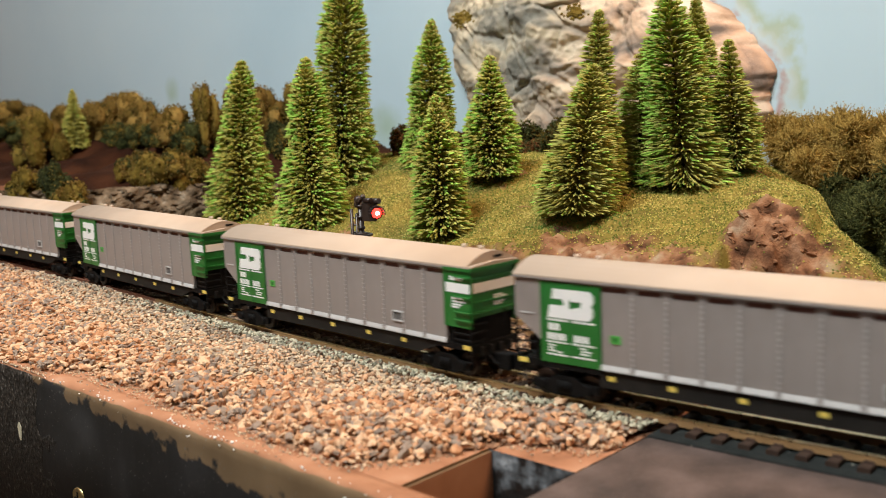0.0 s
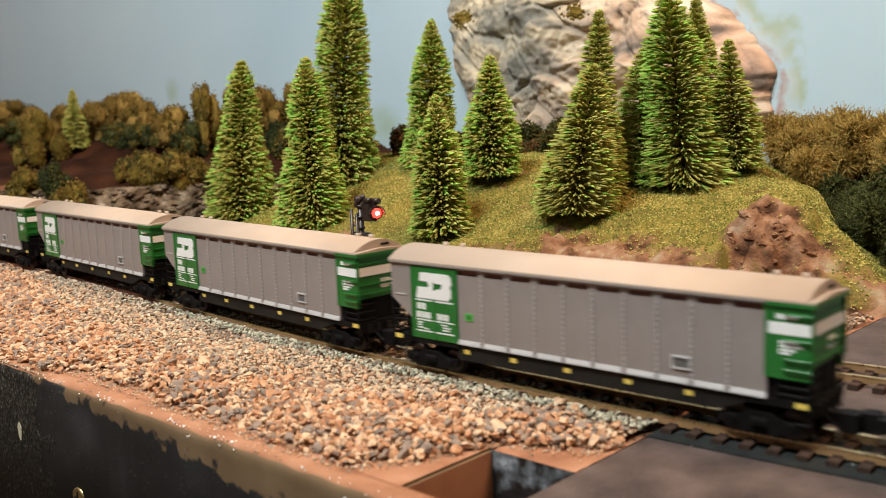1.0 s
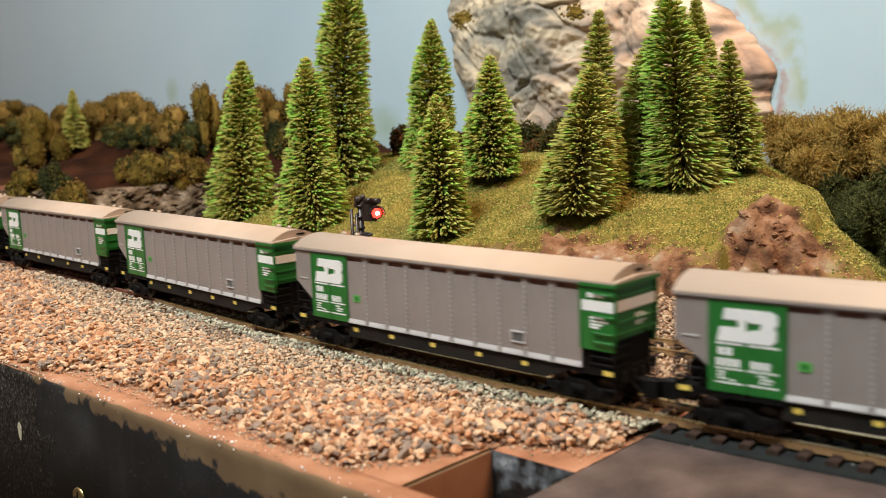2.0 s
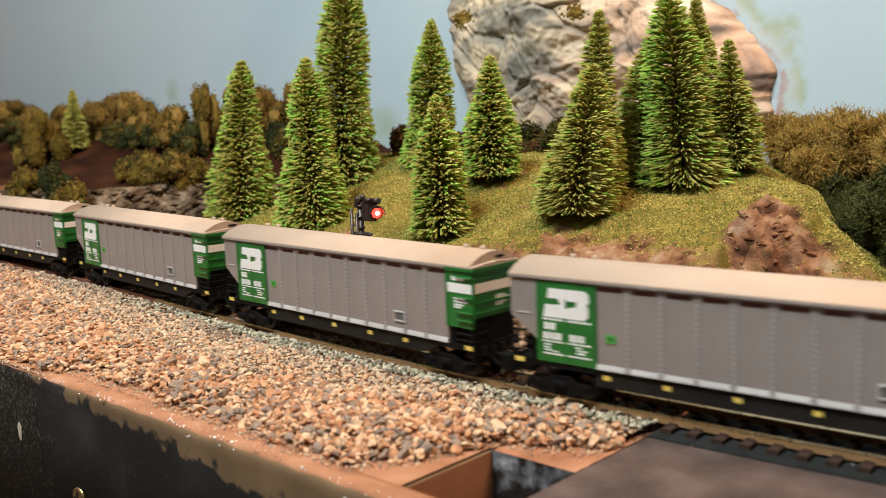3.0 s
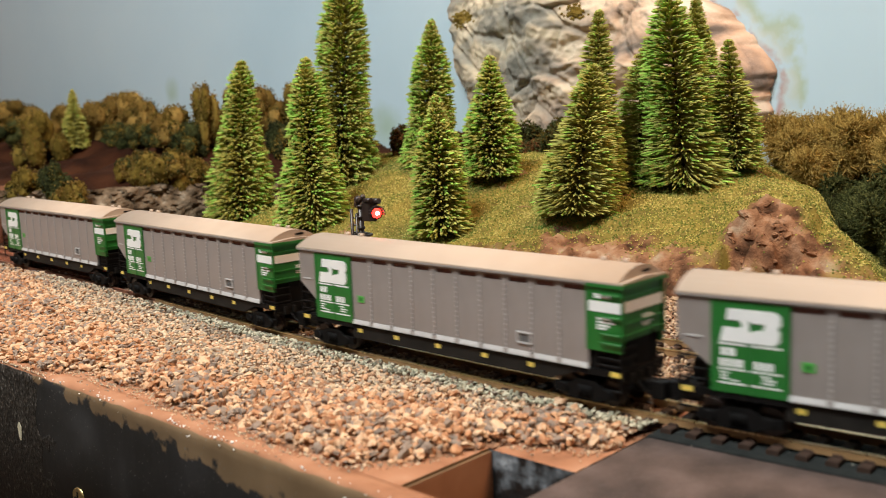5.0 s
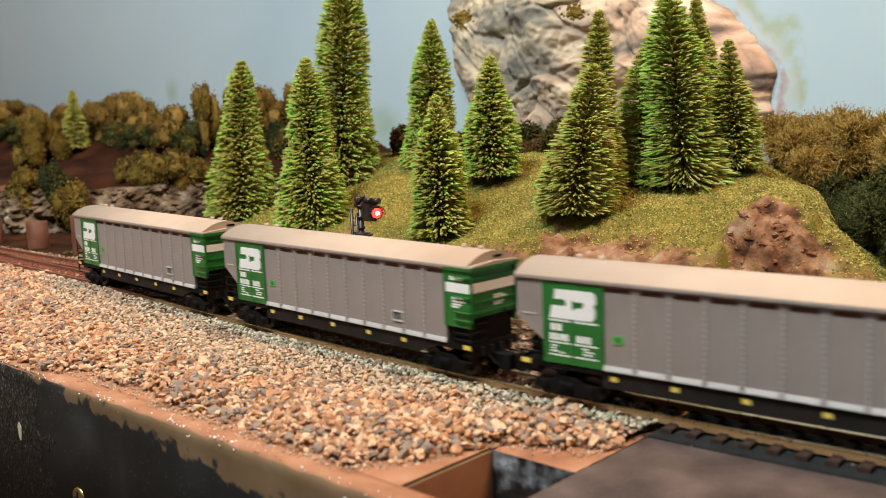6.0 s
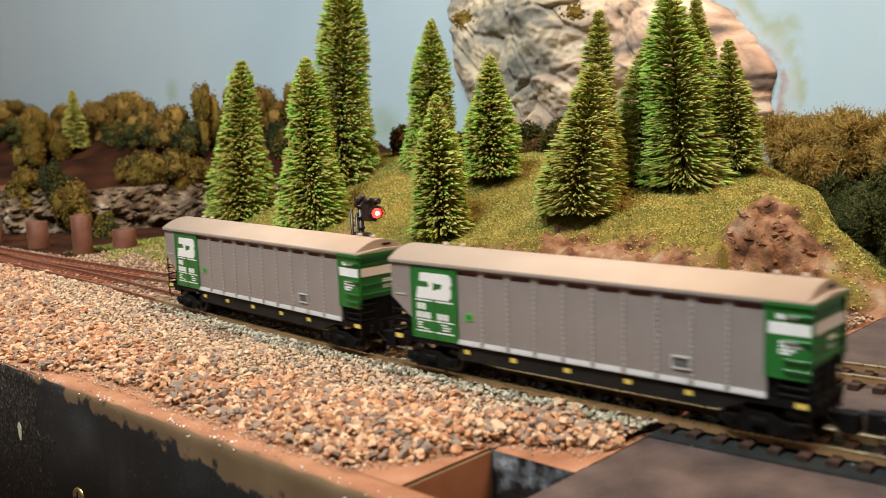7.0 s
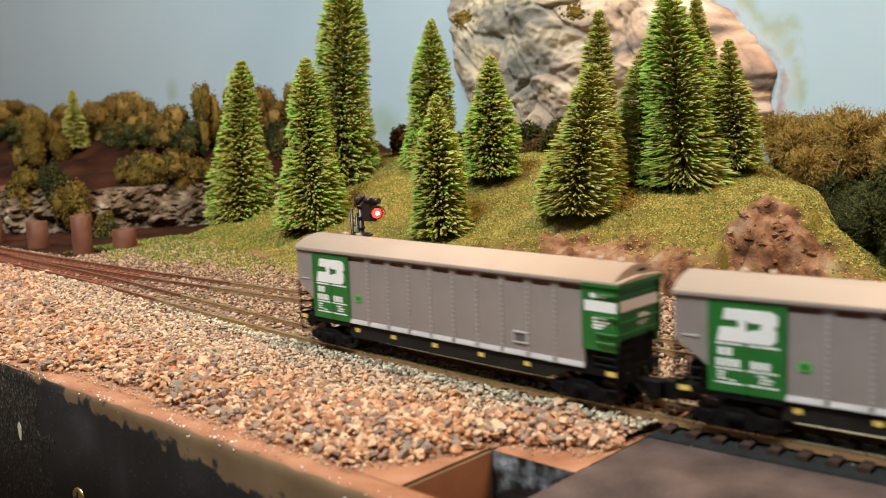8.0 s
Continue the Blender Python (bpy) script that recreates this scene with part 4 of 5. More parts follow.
def markings(panel, s, H):
    """White shapes on the green panel: an interlocked block emblem, rules and bars of print."""
    y = sorted((s * (H + 0.02), s * (H + 0.08)))
    y2 = sorted((s * (H + 0.02), s * (H + 0.2)))
    fl = (lambda x: x * 0.955 - 0.15) if s < 0 else (lambda x: 13.85 - x * 0.955)
    bm = bmesh.new()

    def poly(pts):
        prism(bm, [(fl(a), b) for a, b in pts], "y", *y2)
    poly([(3.1, 26.2), (7.3, 26.2), (7.3, 24.3), (6.6, 24.1), (2.7, 24.1)])
    poly([(5.4, 24.1), (6.6, 24.1), (7.3, 24.3), (7.3, 22.0), (6.0, 23.1)])
    poly([(2.2, 22.7), (5.1, 22.7), (6.0, 23.1), (7.3, 22.0), (7.3, 20.0), (1.5, 20.0)])
    poly([(7.3, 26.2), (12.2, 26.2), (13.2, 25.5), (13.4, 24.0), (12.7, 23.2), (13.2, 22.5), (13.1, 20.9), (12.1, 20.0), (7.3, 20.0), (7.3, 22.0), (8.6, 22.5), (9.9, 22.6), (10.3, 23.8), (7.9, 23.8), (7.3, 24.3)])
    part("emblem", bm, WHITE, panel, "white block emblem")
    for z, h in ((19.35, 0.35), (14.6, 0.3), (11.9, 0.3)):
        for a, b in ((1.2, 6.7), (7.7, 13.6)):
            bm = bmesh.new()
            box(bm, *sorted((fl(a), fl(b))), *y, z, z + h)
            part("rule", bm, WHITE, panel, "thin white rule")
    bm = bmesh.new()
    for x0, x1, z0, z1 in ((1.7, 2.9, 17.3, 18.8), (3.2, 4.5, 17.3, 18.8), (1.4, 2.4, 15.2, 16.7), (2.7, 3.7, 15.2, 16.7), (4.0, 5.0, 15.2, 16.7), (5.2, 6.1, 15.2, 16.7),
                           (8.3, 9.3, 15.2, 16.7), (9.6, 10.6, 15.2, 16.7), (10.9, 11.9, 15.2, 16.7), (1.6, 3.4, 13.9, 14.2), (1.6, 3.0, 13.3, 13.6), (1.6, 3.6, 12.7, 13.0), (4.0, 5.2, 12.5, 12.8),
                           (9.6, 11.4, 13.9, 14.2), (10.0, 12.6, 13.3, 13.6), (9.8, 12.2, 12.7, 13.0)):
        box(bm, *sorted((fl(x0), fl(x1))), *y, z0, z1)
    part("lettering", bm, WHITE, panel, "white print")


# ---- scenery ----


def grid_mesh(name, fx, xs, ys, mats, index=None, smooth=True, keep=None):
    X, Y = np.meshgrid(xs, ys, indexing="ij")
    Z = fx(X, Y)
    nx, ny = X.shape
    i = (np.arange(nx - 1)[:, None] * ny + np.arange(ny - 1)[None]).ravel()
    quads = np.stack([i, i + ny, i + ny + 1, i + 1], -1)
    idx = None
    if keep is not None:
        quads = quads[keep(((X[:-1, :-1] + X[1:, 1:]) / 2).ravel(), ((Y[:-1, :-1] + Y[1:, 1:]) / 2).ravel())]
    if index is not None:
        idx = index(((X[:-1, :-1] + X[1:, 1:]) / 2).ravel(), ((Y[:-1, :-1] + Y[1:, 1:]) / 2).ravel())
    return tri_mesh(name, np.stack([X, Y, Z], -1).reshape(-1, 3), quads, mats, smooth, idx)


def turf_share(x, y):
    """0 on bare dirt, 1 where the grass is thick."""
    f = y - foot_y(x) + wave(x, y, 3, 60) * 6
    lim = 4 + 24 * smooth_step(-80, 10, x) + wave(x, y, 12, 40) * 7 + wave(x, y, 13, 13) * 2 + wave(x, y, 28, 5) * 3
    a = np.maximum(smooth_step(-15, 13, f - lim), smooth_step(-85, -100, x))
    spots = smooth_step(0.9, 1.5, wave(x, y, 21, 45) + 0.6 * wave(x, y, 22, 14))
    a_, b_ = (x - 61) * 0.72 + (y - 134) * 0.69, (y - 134) * 0.72 - (x - 61) * 0.69
    knob = (a_ / 12) ** 4 + (b_ / 15) ** 4 + 0.25 * wave(x, y, 14, 9) + 0.2 * wave(x, y, 29, 4)
    tuft = 0.7 * np.exp(-(((x - 92) / 8) ** 2 + ((y - 122) / 4) ** 2) ** 2) + 0.5 * np.exp(-(((x - 66) / 5) ** 2 + ((y - 123) / 2) ** 2) ** 2)
    return np.clip(np.maximum(np.minimum(a * (1 - 0.85 * spots), smooth_step(0.4, 1.6, knob)), tuft) + 0.045, 0, 1)


def hills():
    me = grid_mesh("hill", lambda x, y: np.where(hill_z(x, y) > 0.02, hill_z(x, y), -1.5), np.arange(-292, 146, 1.0), np.arange(66, 312, 1.0), HILLSIDE)
    co = np.empty(len(me.vertices) * 3)
    me.vertices.foreach_get("co", co)
    mask = me.attributes.new("turf", "FLOAT", "POINT")
    mask.data.foreach_set("value", turf_share(co[0::3] / MM, co[1::3] / MM).astype(np.float32))
    tagged(new("hill", me), "grassy model hillside with bare red-brown dirt banks", "hill", kind="structure")
    me = grid_mesh("ridge", ridge_z, np.concatenate([np.arange(-1540, -829, 9.0), np.arange(-829, -238, 3.0)]), np.arange(41, 312, 3.0), [DARK_DIRT, CLIFF, DIRT], lambda x, y: np.where((y - cut_y(x)) < -3, 0, np.where((y - cut_y(x)) < 13, 1, np.where((y - cut_y(x)) < 30 + wave(x, y, 33, 30) * 9, 2, 0))))
    tagged(new("ridge", me), "dark brown dirt ridge behind the railway cutting", "hill", kind="structure")


def grass():
    r = np.random.RandomState(4)
    n = 135000
    x, y = r.uniform(-275, 125, n), r.uniform(78, 290, n)
    z = hill_z(x, y)
    keep = (z > 0.25) & (r.rand(n) < turf_share(x, y))
    x, y, z = x[keep], y[keep], z[keep]
    n = len(x)
    tet = np.array([(0, 0, 0.75), (0.95, 0, -0.25), (-0.5, 0.85, -0.25), (-0.5, -0.85, -0.25)])
    tt = np.array([(0, 1, 2), (0, 2, 3), (0, 3, 1)])
    s = r.uniform(0.24, 0.62, n)
    m = leaning(r, n) * s[:, None, None]
    x2, y2 = r.uniform(-262, -60, 16000), r.uniform(44, 112, 16000)
    ok = (r.rand(16000) < smooth_step(0, 22, y2 - np.interp(x2, [-262, -213, -108, -60], [46, 46, 58, 70]) + wave(x2, y2, 51, 25) * 7)) & (y2 < foot_y(x2) + 4)
    x, y, z = np.append(x, x2[ok]), np.append(y, y2[ok]), np.append(z, 0.75 + 0.4 * r.rand(ok.sum()))
    m = np.concatenate([m, leaning(r, ok.sum()) * 0.5])
    n = len(x)
    near = np.min([np.hypot(x - q[0], y - q[1]) for q in TREES], axis=0)
    green = (r.rand(n) < np.clip(1.3 - near / 17, 0, 1)) | (r.rand(n) < 0.6 * smooth_step(-130, -240, x))
    for name, mat_, k, lab in (("grass", FLOCK, ~green, "olive yellow grass flock on the hillside"), ("dark_grass", FLOCK_GREEN, green, "green grass flock round the tree feet")):
        v, t = scatter(tet, tt, m[k], np.stack([x, y, z + 0.15], -1)[k])
        tagged(new(name, tri_mesh(name, v, t, mat_)), lab, "grass", kind="stuff")


def ico(sub):
    bm = bmesh.new()
    bmesh.ops.create_icosphere(bm, subdivisions=sub, radius=1.0)
    v = np.array([q.co[:] for q in bm.verts])
    t = np.array([[q.index for q in f.verts] for f in bm.faces])
    bm.free()
    return v, t


def stones(name, xy, size, mat_, label, sub, seed, lift=0.25, flat=0.65):
    r = np.random.RandomState(seed)
    n = len(xy)
    v, t = ico(sub)
    kinds = []
    for k in range(12):
        w = v * (1 + r.uniform(-0.38, 0.3, (len(v), 1)))
        w = np.clip(w, -r.uniform(0.6, 1.0, 3), r.uniform(0.6, 1.0, 3))
        kinds.append(w)
    pick = r.randint(0, 12, n)
    vs, ts, off = [], [], 0
    for k in range(12):
        q = np.where(pick == k)[0]
        if not len(q):
            continue
        s = size * np.exp(np.clip(r.normal(0, 0.24, len(q)), -0.5, 0.45)) / 2
        m = spins(r, len(q)) @ (np.stack([r.uniform(0.95, 1.5, len(q)), r.uniform(0.8, 1.15, len(q)), r.uniform(0.5, 0.85, len(q))], -1)[:, :, None] * np.eye(3)[None])
        m[:, 2, :] *= 0.8
        m = m * s[:, None, None]
        z = xy[q, 2] + s * lift + r.uniform(-0.2, 0.25, len(q)) * size
        a, b = scatter(kinds[k], t, m, np.column_stack([xy[q, 0], xy[q, 1], z]))
        vs.append(a), ts.append(b + off)
        off += len(a)
    tagged(new(name, tri_mesh(name, np.concatenate(vs), np.concatenate(ts), mat_, smooth=False)), label, "gravel", kind="stuff")


def clods():
    """Lumps of dirt on the bare banks and the knob, and grit on the bare board top."""
    r = np.random.RandomState(27)
    x, y = r.uniform(-60, 112, 9000), r.uniform(84, 175, 9000)
    z = hill_z(x, y)
    k = (z > 0.3) & (r.rand(9000) < 0.22 * (1 - turf_share(x, y)) ** 2)
    stones("dirt_clods", np.column_stack([x, y, z - 0.2])[k], 0.65, BARE_SOIL, "red-brown dirt lumps on the bare bank", 1, 71, lift=0.0)
    x, y = r.uniform(40, 84, 700), r.uniform(112, 156, 700)
    a, b = (x - 61) * 0.72 + (y - 134) * 0.69, (y - 134) * 0.72 - (x - 61) * 0.69
    k = ((a / 11.5) ** 4 + (b / 15) ** 4 < 1) & (r.rand(700) < 0.4)
    stones("earth_lumps", np.column_stack([x, y, hill_z(x, y) - 1.2])[k], 3.0, HILLSIDE, "crumbling brown lumps of earth on the knob", 2, 73, lift=0.0)
    n = 900
    x = r.uniform(-80, 104, n)
    y = np.clip(front_limit(x) - np.abs(r.normal(0, 2.2, n)), -62.3, 0)
    k = (x < 84) | (y > -32.5)
    stones("grit", np.column_stack([x, y, np.full(n, -0.55)])[k], 0.55, PALE_STONE, "pale grit strewn on the bare board edge", 1, 72)


def jitter_grid(r, x0, x1, y0, y1, step):
    X, Y = np.meshgrid(np.arange(x0, x1, step), np.arange(y0, y1, step))
    x, y = X.ravel(), Y.ravel()
    return x + r.uniform(-0.5, 0.5, len(x)) * step, y + r.uniform(-0.5, 0.5, len(y)) * step


def gravel_z(x, y):
    return -0.35 + wave(x, y, 31, 50) * 0.4 + 1.2 * smooth_step(0, 12, y - front_limit(x))


def front_limit(x):
    """Where the gravel thins out towards the board's edge."""
    base = np.interp(x, [-300, -75, -44, -37, -22, -4, 9, 31, 43, 59, 70, 77, 84, 86, 95, 105], [-62, -62, -60, -54, -55, -53.5, -57, -56, -57, -57.5, -56, -50, -36, -29, -26, -20])
    return base + wave(x, x * 0, 41, 16) * 0.8


def band_edge(x):
    """How far from the track the coarse orange gravel gives way to pale ballast."""
    return np.interp(x, [-200, -188, -162, -131, -88, -62, -9, 29, 60, 104], [-8, -12, -21, -29, -35, -37, -38, -32, -22, -13])


def gravels():
    r = np.random.RandomState(7)
    for layer, step in ((0, 1.3), (1, 1.7)):
        x, y = jitter_grid(r, -340, 104, -63, 16, step)
        off = y - MAIN_Y(x)
        band = band_edge(x) + wave(x, y, 45, 30) * 4 + r.normal(0, 2.0, len(x))
        edge = y - front_limit(x)
        keep = (off < band) & (edge > -0.8) & (r.rand(len(x)) < np.clip(0.25 + edge / 7, 0, 1))
        x, y = x[keep], y[keep]
        stones("coarse_gravel", np.column_stack([x, y, gravel_z(x, y) + layer * 0.5]), 1.6 if layer == 0 else 1.9, ORANGE_STONE, "orange and tan crushed gravel beside the track", 1 if layer == 0 else 2, 50 + layer)
    x, y = jitter_grid(r, -340, 104, -63, 26, 1.05)
    off = y - MAIN_Y(x)
    band = band_edge(x) + wave(x, y, 45, 30) * 4 + r.normal(0, 2.0, len(x))
    keep = (((off > band - 1.0) & (off < -10.2)) | ((off > -13) & (off < -5.7) & (r.rand(len(x)) > smooth_step(-160, -60, x)))) & ((off < -12.5) | (r.rand(len(x)) > 0.8 * smooth_step(-160, -60, x))) & (y > front_limit(x)) & (r.rand(len(x)) < 0.93)
    x, y = x[keep], y[keep]
    stones("pale_ballast", np.column_stack([x, y, 0.5 + wave(x, y, 31, 50) * 0.4 + 0.5 * smooth_step(-48, -36, y)]), 1.3, PALE_STONE, "pale tan and cream ballast along the track", 1, 60)
    x, y = jitter_grid(r, -340, 104, -16, 26, 0.95)
    off = y - MAIN_Y(x)
    keep = (off > -11.0 + wave(x, y, 47, 20)) & (off < -5.8) & (r.rand(len(x)) < smooth_step(-150, -40, x))
    stones("grey_ballast", np.column_stack([x[keep], y[keep], np.full(keep.sum(), 0.75)]), 1.2, GREY_STONE, "grey-green ballast at the tie ends", 1, 61)
    # between and behind the tracks
    x, y = jitter_grid(r, -340, 104, -8, 112, 1.25)
    o1, o2 = y - MAIN_Y(x), y - siding_y(x)
    inside = (np.abs(o1) < 8.5) | (np.abs(o2) < 8.5)
    keep = (o1 > -8.8) & (y < foot_y(x) + 3 + wave(x, y, 49, 18) * 3) & ((y < 40.5) | (x > -238 - (y - 45) * 0.12)) & (np.abs(np.abs(o1) - 4.75) > 0.9) & (np.abs(np.abs(o2) - 4.75) > 0.9)
    keep &= (r.rand(len(x)) < np.where(inside, 0.4 + 0.4 * smooth_step(-170, -120, x) * smooth_step(90, 40, x), 0.9))
    z = np.where(inside, 0.45 * smooth_step(-170, -120, x), 0.45)
    stones("track_ballast", np.column_stack([x[keep], y[keep], z[keep]]), 1.35, DULL_STONE, "dull tan ballast between the tracks", 1, 62)
    # bed under the loose stones
    me = grid_mesh("gravel_bed", lambda x, y: -0.5 + 0.7 * smooth_step(1, 9, y - front_limit(x)) + 0.6 * smooth_step(3, 13, y - front_limit(x)) * smooth_step(-20, -26, y - MAIN_Y(x)), np.arange(-345, 104.4, 1.6), np.arange(-62, 104, 1.6), GRAVEL_BED, keep=lambda x, y: (y > front_limit(x) + 1.2) & ((y < 40) | (x > -239)))
    tagged(new("gravel_bed", me), "compacted orange-brown gravel bed", "ground", kind="structure")


def bristle_tree(name, at, height, radius, seed, lean=(0.0, 0.0), bright=0.35, label="", chunk=1.0, taper=0.64):
    r = np.random.RandomState(seed)
    t = thing(name, label, "tree", "bottle-brush pine trees", at=Matrix.Translation(Vector(at) * MM))
    bm = bmesh.new()
    top = (lean[0] * height, lean[1] * height, height * 0.97)
    rod(bm, (0, 0, -3), top, 1.1, 0.35, 8)
    part("trunk", bm, BARK, t)
    radius *= 1.12
    n = int(height * (54 - 14 * chunk))
    u = r.rand(n) ** 1.3
    layers = max(14, int(height / (2.6 if chunk > 0.8 else 2.9)))
    u = np.clip((np.floor(u * layers) + r.normal(0.5, 0.2 if chunk > 0.8 else 0.18, n)) / layers, 0.0, 1.0)
    prof = radius * (np.clip(1.0 - u, 0, 1) ** taper * 0.92 + 0.08) * (0.95 + 0.08 * np.sin(u * 9 + seed))
    a = r.uniform(0, math.tau, n)
    ln = prof * r.uniform(0.8, 1.06, n) * (1 + 0.07 * np.sin(a * 2 + seed))
    droop = -0.1 + 0.34 * u + r.normal(0, 0.055, n)
    z0 = 2.0 + u * (height - 3.0)
    ctr = np.stack([lean[0] * z0, lean[1] * z0, z0], -1)
    d = np.stack([np.cos(a), np.sin(a), droop], -1)
    d /= np.linalg.norm(d, axis=1)[:, None]
    side = np.stack([-np.sin(a), np.cos(a), 0 * a], -1)
    up = np.cross(d, side)
    m = np.stack([d * ln[:, None], side, up], -1)
    w = 0.24 + 0.1 * chunk
    tv = np.array([(0.0, w, 0), (0.0, -w * 0.5, w * 0.8), (0.0, -w * 0.5, -w * 0.8), (1.0, 0.14, 0), (1.0, -0.08, 0.12), (1.0, -0.08, -0.12)])
    tt = np.array([(0, 1, 4), (0, 4, 3), (1, 2, 5), (1, 5, 4), (2, 0, 3), (2, 3, 5)])
    v, q = scatter(tv, tt, m, ctr)
    part("branch", tri_mesh("branch", v, q, TWIG), None, t, "thin brown-green bristle branches")
    # flocked clumps at the end of each bristle, and a thinner sleeve behind it
    oc = np.array([(0.0, 0, 0), (0.35, 0.5, 0.12), (0.35, -0.14, 0.48), (0.35, -0.4, -0.35), (0.85, 0.36, -0.2), (0.85, 0.1, 0.4), (0.85, -0.42, 0.0), (1.08, 0, 0)])
    ot = np.array([(0, 2, 1), (0, 3, 2), (0, 1, 3), (1, 5, 4), (1, 2, 5), (2, 6, 5), (2, 3, 6), (3, 4, 6), (3, 1, 4), (4, 5, 7), (5, 6, 7), (6, 4, 7)])
    # more bright tips on bearings across the view: edge brightening put into the colour
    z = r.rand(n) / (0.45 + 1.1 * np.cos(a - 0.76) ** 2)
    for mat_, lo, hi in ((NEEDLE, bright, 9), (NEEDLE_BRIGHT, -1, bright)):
        k = (z >= lo) & (z < hi)
        vs, qs, off = [], [], 0
        for back, L0, th in ((3.6 + 0.2 * chunk, 4.2 - 0.2 * chunk, 0.4 + 0.72 * chunk), (8.0 - 0.8 * chunk, 6.2 - 1.4 * chunk, 0.36 + 0.36 * chunk)):
            L = np.minimum(L0, ln[k] * 0.6) * r.uniform(0.8, 1.25, k.sum())
            T = th * r.uniform(0.7, 1.35, k.sum()) * (0.85 + 0.3 * u[k])
            M = np.stack([d[k] * L[:, None], side[k] * T[:, None], up[k] * T[:, None]], -1)
            P = ctr[k] + d[k] * np.maximum(ln[k] - back, ln[k] * 0.15)[:, None] + r.normal(0, 0.15, (k.sum(), 3))
            p, q = scatter(oc, ot, M, P)
            vs.append(p), qs.append(q + off)
            off += len(p)
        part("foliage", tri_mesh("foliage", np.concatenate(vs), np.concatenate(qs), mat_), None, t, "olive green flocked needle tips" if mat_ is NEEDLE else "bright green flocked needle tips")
    return t


def bush(name, at, size, seed, mats, n, leaf, label, group="bushes", strand=1.0):
    """A loose clump: twigs with crumbs of foliage in several lobes."""
    r = np.random.RandomState(seed)
    t = thing(name, label, "bush", group, at=Matrix.Translation(Vector(at) * MM))
    lobes = r.uniform(-0.62, 0.62, (9, 3)) * np.array([1, 1, 0.55]) + np.array([0, 0, 0.5])
    rad = r.uniform(0.28, 0.5, 9)
    bm = bmesh.new()
    for k in range(9):
        rod(bm, (r.uniform(-0.15, 0.15) * size[0], 0, -3), lobes[k] * np.array(size), 0.5, 0.2, 5)
    part("stem", bm, BARK, t)
    p = r.randint(0, 9, n)
    dirs = r.normal(size=(n, 3))
    dirs /= np.linalg.norm(dirs, axis=1)[:, None]
    pos = (lobes[p] + dirs * (rad[p] * r.uniform(0.55, 1.08, n) ** 0.7)[:, None]) * np.array(size)
    pos[:, 2] = np.maximum(pos[:, 2], -2)
    oc = np.array([(0.0, 0, 0), (0.9, 0.35, 0.1), (0.2, 0.8, 0.5), (-0.7, 0.3, -0.3), (0.1, -0.6, 0.4), (-0.2, 0.1, 0.9)])
    ot = np.array([(0, 1, 2), (1, 2, 5), (0, 3, 4), (3, 4, 5), (2, 3, 5), (1, 4, 5), (0, 4, 1)])
    z = r.rand(n)
    for i, mat_ in enumerate(mats):
        k = (z >= i / len(mats)) & (z < (i + 1) / len(mats))
        m = spins(r, k.sum()) @ np.diag([strand, 1 / strand ** 0.5, 1 / strand ** 0.5]) * (leaf * r.uniform(0.5, 1.4, k.sum()))[:, None, None]
        v, q = scatter(oc, ot, m, pos[k])
        part("foliage", tri_mesh("foliage", v, q, mat_), None, t)
    return t


def foam_bush(name, at, size, seed, mats, n, crumb, label, group="bushes"):
    """A springy foliage clump: solid lobes thickly set with crumbs."""
    r = np.random.RandomState(seed)
    t = thing(name, label, "bush", group, at=Matrix.Translation(Vector(at) * MM))
    count = 24
    lobes = np.column_stack([r.uniform(-0.6, 0.6, count), r.uniform(-0.6, 0.6, count), r.uniform(0.12, 0.78, count)])
    lobes[:, :2] *= (1.12 - 0.75 * lobes[:, 2:])
    rad = r.uniform(0.16, 0.32, count)
    size = np.array(size)
    v0, t0 = ico(3)
    vs, ts = [], []
    for k in range(count):
        bump = np.array([noise.noise(Vector(q * 2.2 + k * 3.7)) for q in v0])
        vs.append((lobes[k] + v0 * (rad[k] * 0.86 * (1 + 0.3 * bump))[:, None]) * size)
        ts.append(t0 + k * len(v0))
    part("core", tri_mesh("core", np.concatenate(vs), np.concatenate(ts), mats[0], True), None, t, "dense inner foam")
    p = r.randint(0, count, n)
    dirs = r.normal(size=(n, 3))
    dirs[:, 2] += 0.25
    dirs /= np.linalg.norm(dirs, axis=1)[:, None]
    pos = (lobes[p] + dirs * (rad[p] * r.uniform(0.8, 1.2, n))[:, None]) * size
    oc = np.array([(0.0, 0, -0.5), (0.9, 0.35, 0.1), (0.2, 0.8, 0.4), (-0.7, 0.3, -0.2), (0.1, -0.7, 0.3), (-0.2, 0.1, 0.8)])
    ot = np.array([(0, 1, 2), (1, 2, 5), (0, 3, 4), (3, 4, 5), (2, 3, 5), (1, 4, 5), (0, 4, 1), (0, 2, 3)])
    z = np.clip(0.75 * r.rand(count)[p] + 0.25 * r.rand(n), 0, 0.999)
    for i, mat_ in enumerate(mats):
        k = (z >= i / len(mats)) & (z < (i + 1) / len(mats))
        v, q = scatter(oc, ot, spins(r, k.sum()) * (crumb * r.uniform(0.5, 1.3, k.sum()))[:, None, None], pos[k])
        part("foliage", tri_mesh("foliage", v, q, mat_), None, t)
    return t


